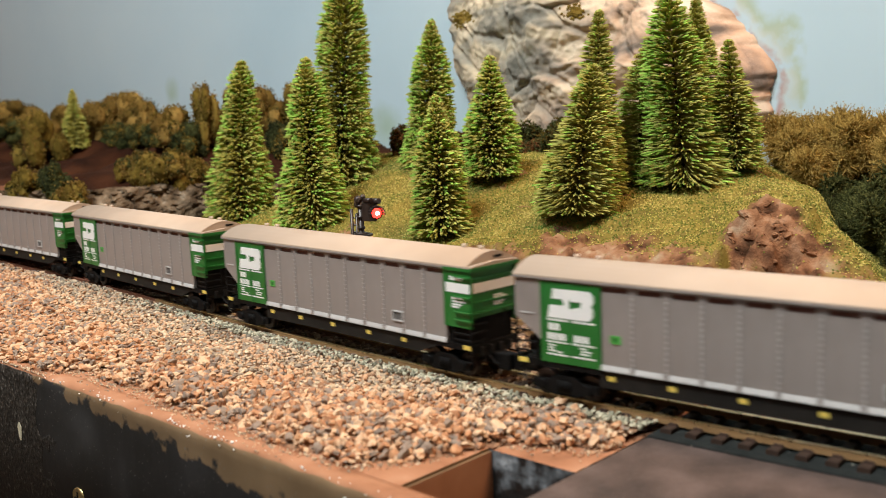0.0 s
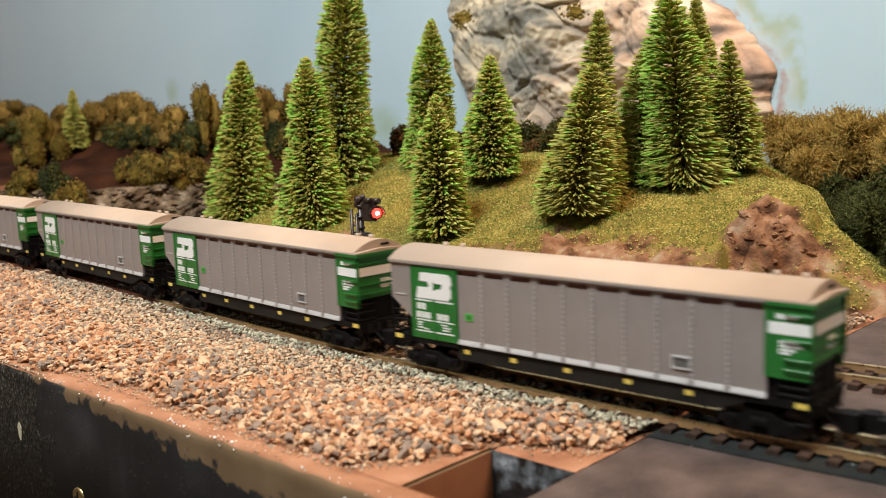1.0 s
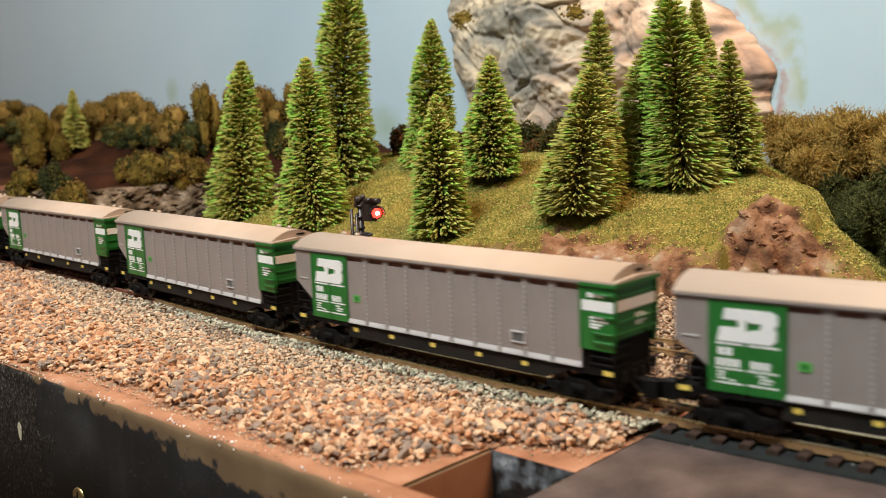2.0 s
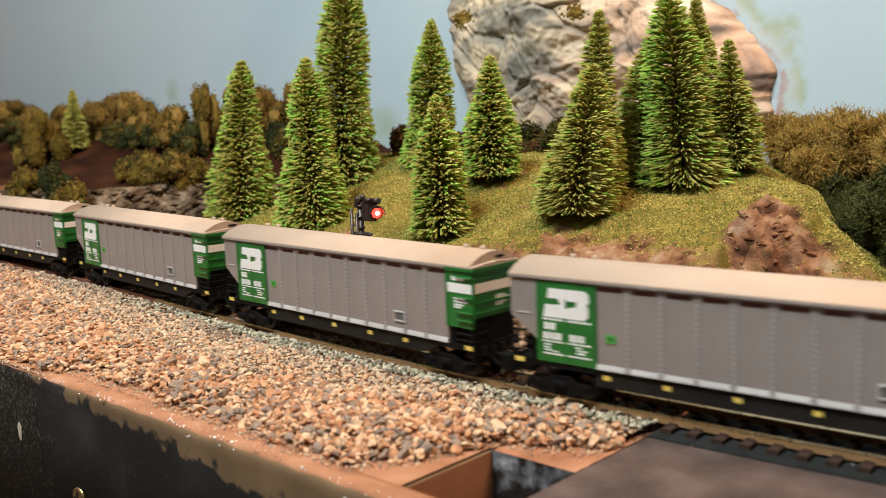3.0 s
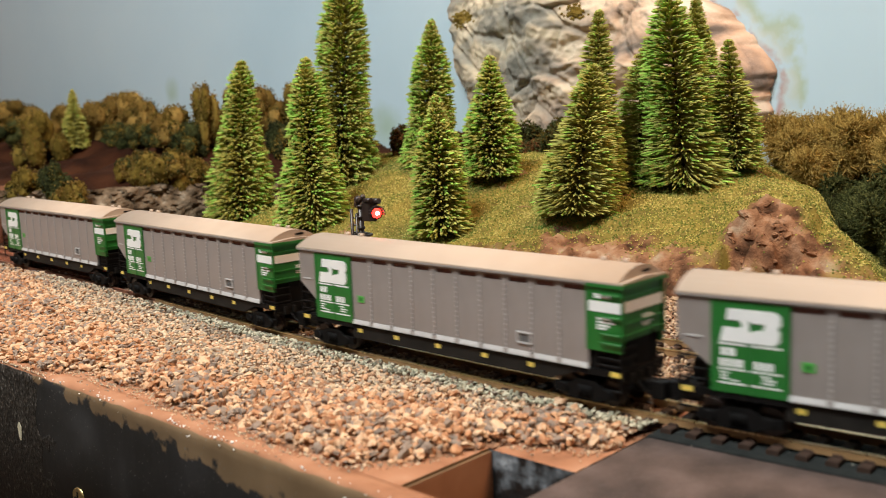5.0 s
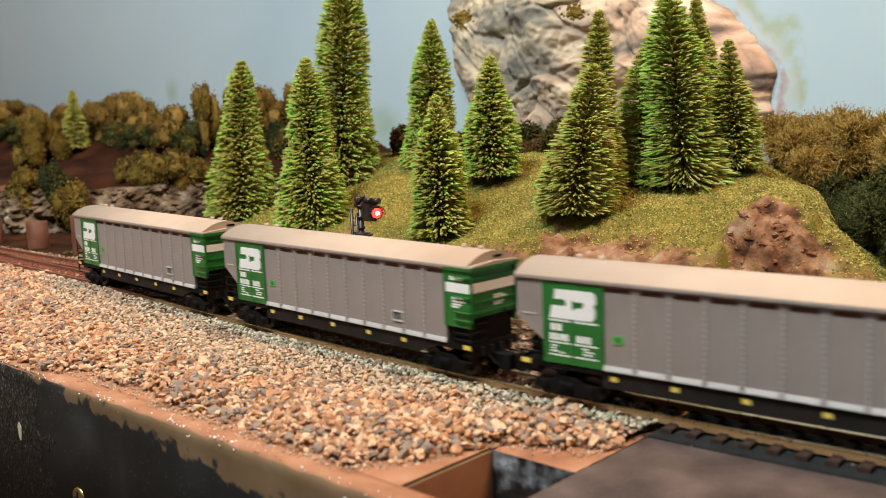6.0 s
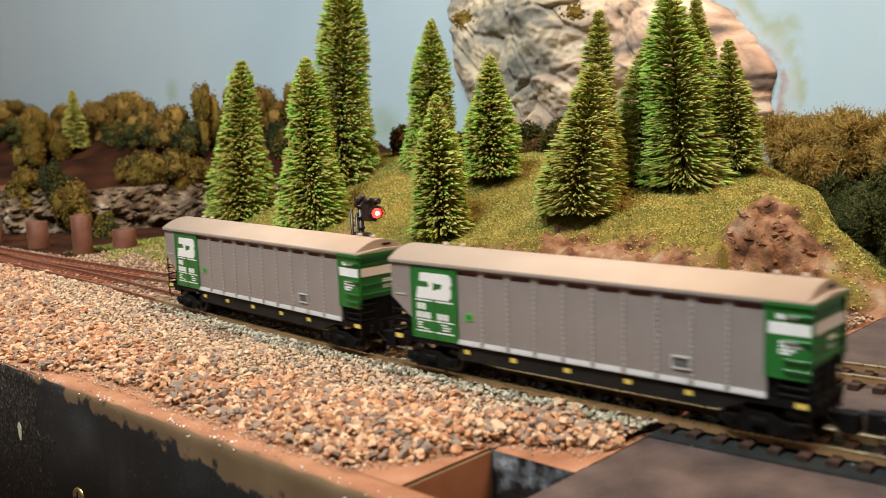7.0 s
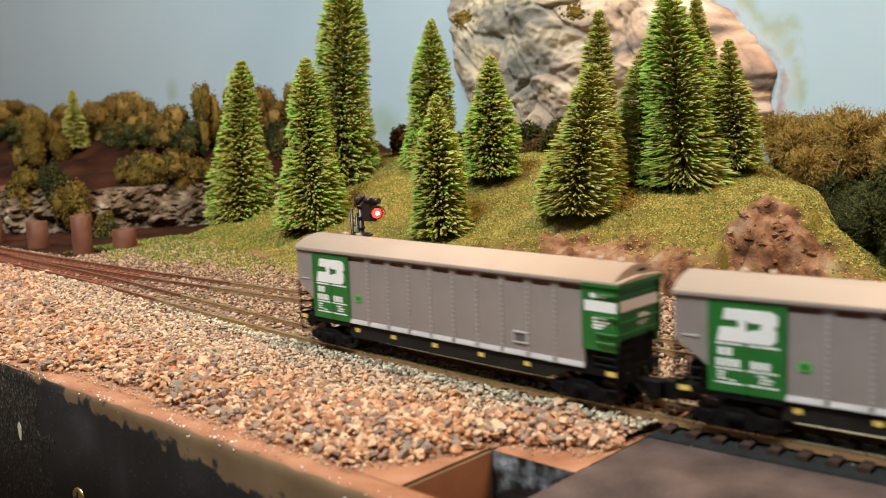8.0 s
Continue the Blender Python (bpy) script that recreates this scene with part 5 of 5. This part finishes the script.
def lichen_bush(name, at, size, seed, mat_, tufts, reach, label, group="bushes"):
    """Tangled lichen: branching tufts with crumbs at their ends, standing off several lobes."""
    r = np.random.RandomState(seed)
    t = thing(name, label, "bush", group, at=Matrix.Translation(Vector(at) * MM))
    lobes = np.column_stack([r.uniform(-0.6, 0.6, 10), r.uniform(-0.6, 0.6, 10), r.uniform(0.15, 0.85, 10)])
    rad = r.uniform(0.2, 0.36, 10)
    size = np.array(size)
    bm = bmesh.new()
    for k in range(10):
        rod(bm, (r.uniform(-0.15, 0.15) * size[0], 0, -3), lobes[k] * size, 0.55, 0.25, 5)
    part("stem", bm, BARK, t)
    p = r.randint(0, 10, tufts)
    out = r.normal(size=(tufts, 3)) + np.array([0, 0, 0.25])
    out /= np.linalg.norm(out, axis=1)[:, None]
    root = (lobes[p] + out * (rad[p] * r.uniform(0.3, 0.95, tufts))[:, None]) * size
    k = 7
    d = np.repeat(out * np.array([1, 1, 0.5]), k, 0) + r.normal(0, 0.75, (tufts * k, 3))
    d /= np.linalg.norm(d, axis=1)[:, None]
    start = np.repeat(root, k, 0)
    ln = reach * r.uniform(0.5, 1.25, tufts * k)
    side = np.cross(d, np.array([0.3, 0.2, 0.93]))
    side /= np.linalg.norm(side, axis=1)[:, None]
    m = np.stack([d * ln[:, None], side, np.cross(d, side)], -1)
    tv = np.array([(0, 0.34, 0), (0, -0.17, 0.29), (0, -0.17, -0.29), (0.6, 0.3, 0.12), (0.6, -0.05, 0.37), (0.6, -0.05, -0.13), (1.0, 0.1, -0.15)])
    tt = np.array([(0, 1, 4), (0, 4, 3), (1, 2, 5), (1, 5, 4), (2, 0, 3), (2, 3, 5), (3, 4, 6), (4, 5, 6), (5, 3, 6)])
    v, q = scatter(tv, tt, m, start)
    part("tangle", tri_mesh("tangle", v, q, mat_), None, t, "tangled lichen strands")
    e = 3
    n = len(d) * e
    place = np.repeat(start, e, 0) + np.repeat(d * ln[:, None], e, 0) * r.uniform(0.5, 1.1, n)[:, None] + r.normal(0, 0.45, (n, 3))
    oc = np.array([(0.0, 0, -0.5), (0.9, 0.35, 0.1), (0.2, 0.8, 0.4), (-0.7, 0.3, -0.2), (0.1, -0.7, 0.3), (-0.2, 0.1, 0.8)])
    ot = np.array([(0, 1, 2), (1, 2, 5), (0, 3, 4), (3, 4, 5), (2, 3, 5), (1, 4, 5), (0, 4, 1), (0, 2, 3)])
    v, q = scatter(oc, ot, spins(r, n) * r.uniform(0.25, 0.6, n)[:, None, None], place)
    part("foliage", tri_mesh("foliage", v, q, mat_), None, t, "crumbly lichen tips")
    return t


def rock():
    xs, zs = np.linspace(0, 1, 270), np.linspace(0, 1, 180)
    zl = [30, 50, 60, 88, 123, 150, 168]
    xl = [-205, -212, -217, -231, -238, -228, -196]
    zr = [30, 45, 54, 70, 90, 106, 135, 168]
    xr = [-36, -27, -22, -17, -27, -44, -78, -118]
    V = []
    for i, u in enumerate(xs):
        for j, w in enumerate(zs):
            z = 30 + 138 * w
            a, b = np.interp(z, zl, xl), np.interp(z, zr, xr)
            a += 5 * noise.noise(Vector((0.0, z * 0.07, 4.2))) + 2 * noise.noise(Vector((0.0, z * 0.23, 9.1)))
            b += 7 * noise.noise(Vector((0.0, z * 0.06, 7.7))) + 3 * noise.noise(Vector((0.0, z * 0.21, 2.3)))
            x = a + (b - a) * u
            s = 2 * u - 1
            prof = max(0.0, 1 - abs(s) ** 2.6) ** 0.5 * max(0.0, 1 - max(0, (w - 0.55) / 0.45) ** 2.2) ** 0.5
            p = Vector((x * 0.02, z * 0.02, 3.1))
            warp = noise.noise_vector(p * 0.8) * 0.35
            q = p + warp
            rid = noise.noise(q * 0.9)
            f = Vector((q.x * 1.7 + q.y * 0.7, q.y * 1.5 - q.x * 0.6, 1.0)) + noise.noise_vector(q * 2.0) * 0.16
            dist, near = noise.voronoi(f)
            tilt = noise.noise_vector(near[0] * 7.7)
            facet = noise.noise(near[0] * 3.3) * 6 + (f - near[0]).dot(tilt) * 12
            crack = min(1.0, (dist[1] - dist[0]) * 5.0)
            small = noise.voronoi(f * 3.1)
            facet2 = (f * 3.1 - small[1][0]).dot(noise.noise_vector(small[1][0] * 5.1)) * 2.2
            d = 28 * prof + prof * min(1.0, (1 - abs(s)) * 7) * (6 * rid + facet * crack + 1.8 * facet2 * min(1.0, (small[0][1] - small[0][0]) * 6) + 3.0 * min(1.0, (dist[1] - dist[0]) * 9.0) + 2.6 * noise.noise(q * 3) + 2.0 * noise.noise(q * 7) + 1.1 * noise.noise(q * 17))
            V.append((x, 311.5 - d, z + 2.0 * rid * prof))
    nx, ny = len(xs), len(zs)
    i = (np.arange(nx - 1)[:, None] * ny + np.arange(ny - 1)[None]).ravel()
    q = np.stack([i, i + ny, i + ny + 1, i + 1], -1)
    t = thing("rock_outcrop", "grey and tan painted plaster rock against the backdrop", "rock")
    part("rock_face", tri_mesh("rock_face", V, q, ROCK, True), None, t, "folded grey and tan plaster face")
    V = np.array(V)
    r = np.random.RandomState(9)
    v0, t0 = ico(1)
    for cx, cz, w, h, n in ((-211, 116, 4, 1.9, 420), (-178, 62, 4, 3.5, 260), (-120, 112, 2.5, 2, 140)):
        dx, dz = r.normal(0, w, n), r.normal(0, h, n)
        near = np.array([V[np.argmin((V[:, 0] - cx - a) ** 2 + (V[:, 2] - cz - b) ** 2)] for a, b in zip(dx, dz)])
        m = spins(r, n) * r.uniform(0.4, 1.0, n)[:, None, None]
        p, q2 = scatter(v0, t0, m, near)
        part("moss", tri_mesh("moss", p, q2, BUSH_OLIVE), None, t, "olive moss tuft in a ledge")


def rock_wall():
    """Broken grey rock face along the foot of the ridge."""
    line = [(-470.0, 74.0), (-365.0, 72.0), (-345.0, 92.0), (-300.0, 146.0), (-272.0, 215.0)]
    pts = []
    for (x0, y0), (x1, y1) in zip(line, line[1:]):
        n = int(math.hypot(x1 - x0, y1 - y0) / 1.4)
        pts += [(x0 + (x1 - x0) * k / n, y0 + (y1 - y0) * k / n) for k in range(n)]
    rows = 22
    V = []
    for i, (x, y) in enumerate(pts):
        x2, y2 = pts[min(i + 2, len(pts) - 1)]
        x3, y3 = pts[max(i - 2, 0)]
        l = math.hypot(x2 - x3, y2 - y3)
        nx, ny = (y2 - y3) / l, -(x2 - x3) / l
        for j in range(rows):
            z = -1 + (25 + 4 * noise.noise(Vector((x * 0.05, y * 0.05, 0)))) * j / (rows - 1)
            q = Vector((x * 0.11, y * 0.11, z * 0.2))
            q += noise.noise_vector(q * 0.7) * 0.5
            c = noise.voronoi(q)[0]
            d = 3.5 * min(1, (c[1] - c[0]) * 2.5) + 5 * noise.noise(q * 0.6) + 2.2 * noise.noise(q * 2.6) - 9 * (j / rows) ** 2 + 2
            V.append((x + nx * d, y + ny * d, z))
    ny_ = rows
    i = (np.arange(len(pts) - 1)[:, None] * ny_ + np.arange(ny_ - 1)[None]).ravel()
    tagged(new("rock_wall", tri_mesh("rock_wall", V, np.stack([i, i + 1, i + ny_ + 1, i + ny_], -1), CLIFF, False)), "broken grey model rock face in the cutting", "rock wall", kind="structure")


def signal():
    s = thing("railway_signal", "black signal mast with ladder and glowing red lamp", "railway signal", at=pose(-0.0097, 0.0208, 0, rz=40))
    bm = bmesh.new()
    rod(bm, (0, 0, 0), (0, 0, 38.6), 0.95, 0.85, 14)
    rod(bm, (0, 0, 0), (0, 0, 2.5), 2.0, 1.6, 14)
    for z, a, b in ((30.0, 1.15, 1.15), (33.2, 1.25, 1.25), (36.4, 1.2, 1.2)):
        rod(bm, (0, 0, z), (0, 0, z + 0.7), a, b, 14)
    part("mast", bm, SIGNAL, s)
    bm = bmesh.new()
    for c, q in (((-0.5, -0.3, 38.6), 1.25), ((0.7, 0.2, 39.2), 0.95), ((-0.9, 0.3, 37.2), 1.1)):
        bmesh.ops.create_icosphere(bm, subdivisions=2, radius=q * MM, matrix=Matrix.Translation(Vector(c) * MM))
    for f in bm.faces:
        f.smooth = True
    part("finial", bm, SIGNAL, s, "lumpy black mast cap")
    bm = bmesh.new()
    rod(bm, (0.1, 0, 27.9), (0.1, 0, 28.5), 3.1, 3.2, 26)
    rod(bm, (0.1, 0, 28.5), (0.1, 0, 29.0), 2.3, 1.5, 22)
    part("platform", bm, SIGNAL, s, "round black platform")
    lad = bmesh.new()
    rod(lad, (-2.6, -0.6, 0), (-2.6, -0.6, 36.0), 0.5, None, 8)
    rod(lad, (-1.2, -0.6, 0), (-1.2, -0.6, 34.6), 0.36, None, 8)
    for k in range(15):
        rod(lad, (-2.6, -0.6, 4 + 2.1 * k), (-1.2, -0.6, 4 + 2.1 * k), 0.26, None, 6)
    for z in (10, 20, 31.5, 34.4):
        rod(lad, (-1.2, -0.6, z), (0, 0, z), 0.4, None, 6)
    part("ladder", lad, SIGNAL, s, "black wire ladder")
    bm = bmesh.new()
    prism(bm, [(0.4, 32.4), (4.6, 32.2), (5.3, 33.4), (5.2, 36.4), (4.4, 37.8), (0.6, 37.6)], "y", -1.5, 0.5)
    rod(bm, (4.1, -0.9, 34.8), (5.1, -2.9, 34.8), 1.75, 1.85, 20)
    bmesh.ops.bevel(bm, geom=[e for e in bm.edges if e.calc_length() > 0.0015], offset=0.0002, segments=2, affect="EDGES")
    head = part("signal_head", bm, SIGNAL, s, "black hooded signal head")
    for x, z, w in ((4.7, 38.0, 1.0), (2.4, 38.3, 0.8)):
        bm = bmesh.new()
        rod(bm, (x - 1.0, -0.4, z), (x + 1.1, -2.2, z + 0.2), w, w * 0.85, 12)
        part("hood", bm, SIGNAL, head, "short black hood")
    bm = bmesh.new()
    for k in range(-4, 5):
        a, b = math.radians(90 + k * 24), math.radians(90 + (k + 1) * 24)
        q = [(4.6 + 1.95 * math.cos(t), -1.8, 34.8 + 1.95 * math.sin(t)) for t in (a, b)]
        rod(bm, q[0], (q[0][0] + 1.1, q[0][1] - 2.2, q[0][2]), 0.3, 0.26, 5)
    part("visor", bm, SIGNAL, head, "black lamp visor")
    bm = bmesh.new()
    rod(bm, (5.05, -2.85, 34.8), (5.3, -3.3, 34.8), 1.55, 1.2, 18)
    lamp = part("red_lamp", bm, RED_GLOW, head, "glowing red lamp")
    bm = bmesh.new()
    rod(bm, (5.28, -3.26, 34.8), (5.42, -3.55, 34.8), 0.66, 0.42, 14)
    part("lamp_core", bm, RED_CORE, lamp)


PIPES = ((-292.5, 50.5, 13.4, 5.3), (-246.5, 51.5, 18.8, 4.7), (-243.5, 72, 9.8, 5.8), (-338, 46, 13.0, 5.3))


def pipes():
    for x, y, h, rr in PIPES:
        p = thing("rusty_pipe", "short upright rust-brown pipe beside the track", "pipe", "upright pipes", at=pose(x * MM, y * MM, 0))
        bm = bmesh.new()
        n = 28
        rings = []
        for r_, z in ((rr, -1), (rr, h), (rr - 0.25, h + 0.25), (rr - 0.9, h + 0.25), (rr - 1.1, h), (rr - 1.1, 1)):
            rings.append([bm.verts.new((r_ * math.cos(k * math.tau / n) * MM, r_ * math.sin(k * math.tau / n) * MM, z * MM)) for k in range(n)])
        for a, b in zip(rings, rings[1:]):
            for k in range(n):
                f = bm.faces.new((a[k], a[(k + 1) % n], b[(k + 1) % n], b[k]))
                f.smooth = True
        part("tube", bm, PIPE, p)


def edge_flakes():
    """Whitish flakes of paint and plaster along the upper front edge."""
    r = np.random.RandomState(17)
    n = 130
    x = np.concatenate([r.uniform(-90, -55, 40), r.uniform(-55, 110, 50), r.normal(-12, 3, 14), r.normal(20, 3, 13), r.normal(36, 3, 13)])
    y = -63 - r.uniform(-2.2, 0.15, n)
    z = np.where(y < -62.9, -0.7 - r.uniform(0, 2.5, n), -0.55)
    v, t = ico(1)
    m = spins(r, n) @ np.diag([1.0, 0.7, 0.45]) * r.uniform(0.12, 0.4, n)[:, None, None]
    p, q = scatter(v, t, m, np.column_stack([x, np.maximum(y, -63.05), z]))
    tagged(new("paint_flakes", tri_mesh("paint_flakes", p, q, WHITE)), "whitish paint flakes along the board edge", "paint flakes", kind="stuff")


room()
boards()
edge_flakes()
screw()
track("main_track", main_y, -640, 420, "brass-topped model railway track on brown ties", -150)
track("siding_track", siding_y, -560, 420, "second model track curving behind the main line", -150)
hills()
rock()
rock_wall()
signal()
pipes()

TREES = [
    # x, y, height, radius, lean in x and y, share of bright tips, how chunky the flock is
    (-255, 149, 88.0, 17.6, 0.056, 0.054, 0.32, 1.0),
    (-167, 130, 80.8, 15.8, 0.007, 0.007, 0.42, 1.0),
    (-205, 182, 112.0, 18.8, 0.045, 0.043, 0.36, 1.0),
    (-151, 197, 74.0, 16.2, 0.031, 0.029, 0.45, 0.9),
    (-81, 129, 58.7, 14.6, 0.000, 0.000, 0.3, 1.0),
    (-92, 176, 55.7, 14.6, 0.014, 0.013, 0.45, 1.0),
    (-18, 137, 57.0, 15.4, 0.118, 0.112, 0.14, 0.6),
    (-25, 161, 74.1, 11.4, 0.035, 0.033, 0.2, 0.6),
    (-22, 189, 55.8, 13.1, 0.045, 0.043, 0.2, 0.5),
    (-1, 192, 79.5, 19.4, -0.067, -0.064, 0.5, 0.5),
    (-23, 247, 74.8, 12.8, -0.031, -0.030, 0.2, 0.6),
    (14, 207, 53.1, 12.4, -0.049, -0.047, 0.25, 0.5),
]
for i, (x, y, h, rad, lx, ly, br, ch) in enumerate(TREES):
    slim = 0.46 if h > 100 else 0.64
    bristle_tree("pine_tree", (x, y, float(hill_z(np.array(x), np.array(y)))), h, rad, 100 + i, (lx, ly), br,
                 "chunky flocked bright green model pine on the hill" if ch > 0.8 else "fine-bristled dark green model pine on the hill", ch, slim)
bristle_tree("pine_tree", (-486, 172, float(ridge_z(np.array(-486.0), np.array(172.0)))), 44, 9.6, 130, (0, 0), 0.05, "small green model pine on the dirt ridge")

FOAMS = {"tan": ([FOAM_TAN, FOAM_TAN, FOAM_OLIVE, FOAM_DARK], "tan-topped foliage clump on the dirt ridge"), "olive": ([FOAM_OLIVE, FOAM_TAN, FOAM_OLIVE, FOAM_DARK], "olive foliage clump on the dirt ridge"),
         "moss": ([FOAM_OLIVE, FOAM_TAN, FOAM_DARK], "mossy brown-green foliage clump on the slope"), "dark": ([FOAM_DARK, FOAM_DARK, FOAM_OLIVE], "dark green foliage clump on the dirt ridge")}
# kind, place of the foot of the clump, width and height in millimetres: the ridge's crest, the slope below it, the rock wall
CLUMPS = [
    ("tan", -739, 233, 52, 64, 33), ("tan", -832, 241, 53, 58, 35), ("olive", -501, 151, 34, 35, 39), ("tan", -602, 218, 54, 29, 23), ("tan", -486, 190, 50, 34, 28), ("tan", -528, 232, 50, 41, 34),
    ("tan", -471, 221, 48, 38, 31), ("tan", -370, 183, 43, 30, 27), ("dark", -468, 193, 47, 23, 14), ("dark", -436, 193, 43, 26, 17), ("dark", -385, 183, 46, 30, 19), ("dark", -360, 183, 40, 26, 19),
    ("dark", -614, 184, 48, 33, 19), ("olive", -350, 195, 40, 21, 44), ("tan", -382, 242, 50, 32, 34), ("tan", -391, 273, 50, 33, 35), ("dark", -322, 232, 36, 22, 22), ("olive", -372, 284, 52, 25, 34),
    ("moss", -320, 145, 21, 37, 24), ("moss", -314, 159, 22, 21, 19), ("moss", -342, 141, 24, 21, 21), ("moss", -355, 138, 28, 17, 14), ("olive", -373, 82, 14, 27, 23), ("dark", -354, 90, 19, 20, 23),
    ("olive", -334, 92, 4, 27, 25), ("dark", -299, 91, 0, 14, 14), ("olive", -406, 82, 3, 17, 17),
]
for i, (kind, x, y, z, w, h) in enumerate(CLUMPS):
    foam_bush("bush", (x, y, z - 2), (w * 0.8, w * 0.6, h * 1.05), 200 + i, FOAMS[kind][0], 4200, 0.8, FOAMS[kind][1])
# lichen bushes beside and behind the hill
# dark green ones also stand in for the shade beneath the yellow ones
for i, (x, y, z, w, h, kind) in enumerate(((-6, 298, 40, 13, 11, 0), (10, 292, 35, 17, 14, 0), (28, 284, 34, 17, 18, 0), (44, 278, 31, 17, 18, 0), (58, 270, 28, 15, 16, 0), (26, 264, 23, 16, 16, 0), (6, 276, 28, 13, 14, 0), (50, 284, 12, 24, 20, 1), (24, 280, 14, 20, 18, 1),
                                           (44, 246, 4, 14, 20, 1), (60, 226, 2, 16, 24, 1), (80, 222, 0, 16, 28, 1), (76, 240, 6, 20, 28, 1), (82, 200, 0, 16, 26, 1), (66, 206, 0, 14, 22, 1), (96, 186, 0, 14, 24, 1), (98, 240, 0, 22, 36, 1))):
    lichen_bush("bush", (x, y, z), (w, w, h), 300 + i, [LICHEN, BUSH_DARK][kind], 330, 7.0 if kind == 0 else 5.5, ["tangled olive-yellow lichen bush beside the hill", "dark green lichen bush beside the hill"][kind])
# small bushes on the hilltop at the foot of the rock
for i, (x, y, z, w, h, kind) in enumerate(((-190, 262, 34, 12, 11, 2), (-204, 230, 33, 8, 16, 2), (-160, 285, 36, 14, 12, 2), (-95, 285, 36, 16, 14, 1), (-65, 290, 36, 16, 13, 2), (-235, 230, 20, 14, 12, 1), (-130, 288, 36, 14, 14, 1), (-144, 276, 33, 14, 17, 1), (-134, 264, 34, 13, 10, 2), (-118, 270, 34, 13, 12, 1))):
    mats = [[BUSH_DARK, BUSH_DARK, BUSH_MOSS], [BUSH_BROWN, BUSH_DARK]][kind - 1]
    bush("bush", (x, y, z), (w, w, h), 320 + i, mats, 3600, 0.95, ["dark green lichen bush on the hilltop", "small rust-brown bush on the hilltop"][kind - 1], strand=2.3)

grass()
gravels()
clods()

# ---- the train ----
first = hopper_car()
CARS = [first] + [copy_thing(first, Matrix()) for k in range(6)]


# play in the couplers: how far each car stands off the even spacing
SLACK = (1.0, 0.67, 1.4, 0.67, -0.88, -0.53, -0.4)


def car_pose(k, t):
    s = 1.05 * (-73.142 * (8.0 - t)) + PITCH * k + SLACK[k]
    a, b = s + 5.25, s + 86.1
    ya, yb = main_y(a), main_y(b)
    h = math.atan2(yb - ya, b - a)
    return pose((a - 5.25 * math.cos(h)) * MM, (ya - 5.25 * math.sin(h)) * MM, 0, rz=math.degrees(h))


def motions():
    for k, car in enumerate(CARS):
        walk(car, [(t, car_pose(k, t)) for t in np.arange(0, 8.01, 0.1)])
        for truck in [c for c in car.children if c.name.startswith("truck")]:
            for w in truck.children:
                x = w.location.x
                walk(w, [(f / FPS, pose(x, 0, 0.00495, ry=f / FPS * SPEED / 2.75 * 57.29578)) for f in range(0, 241)])


motions()
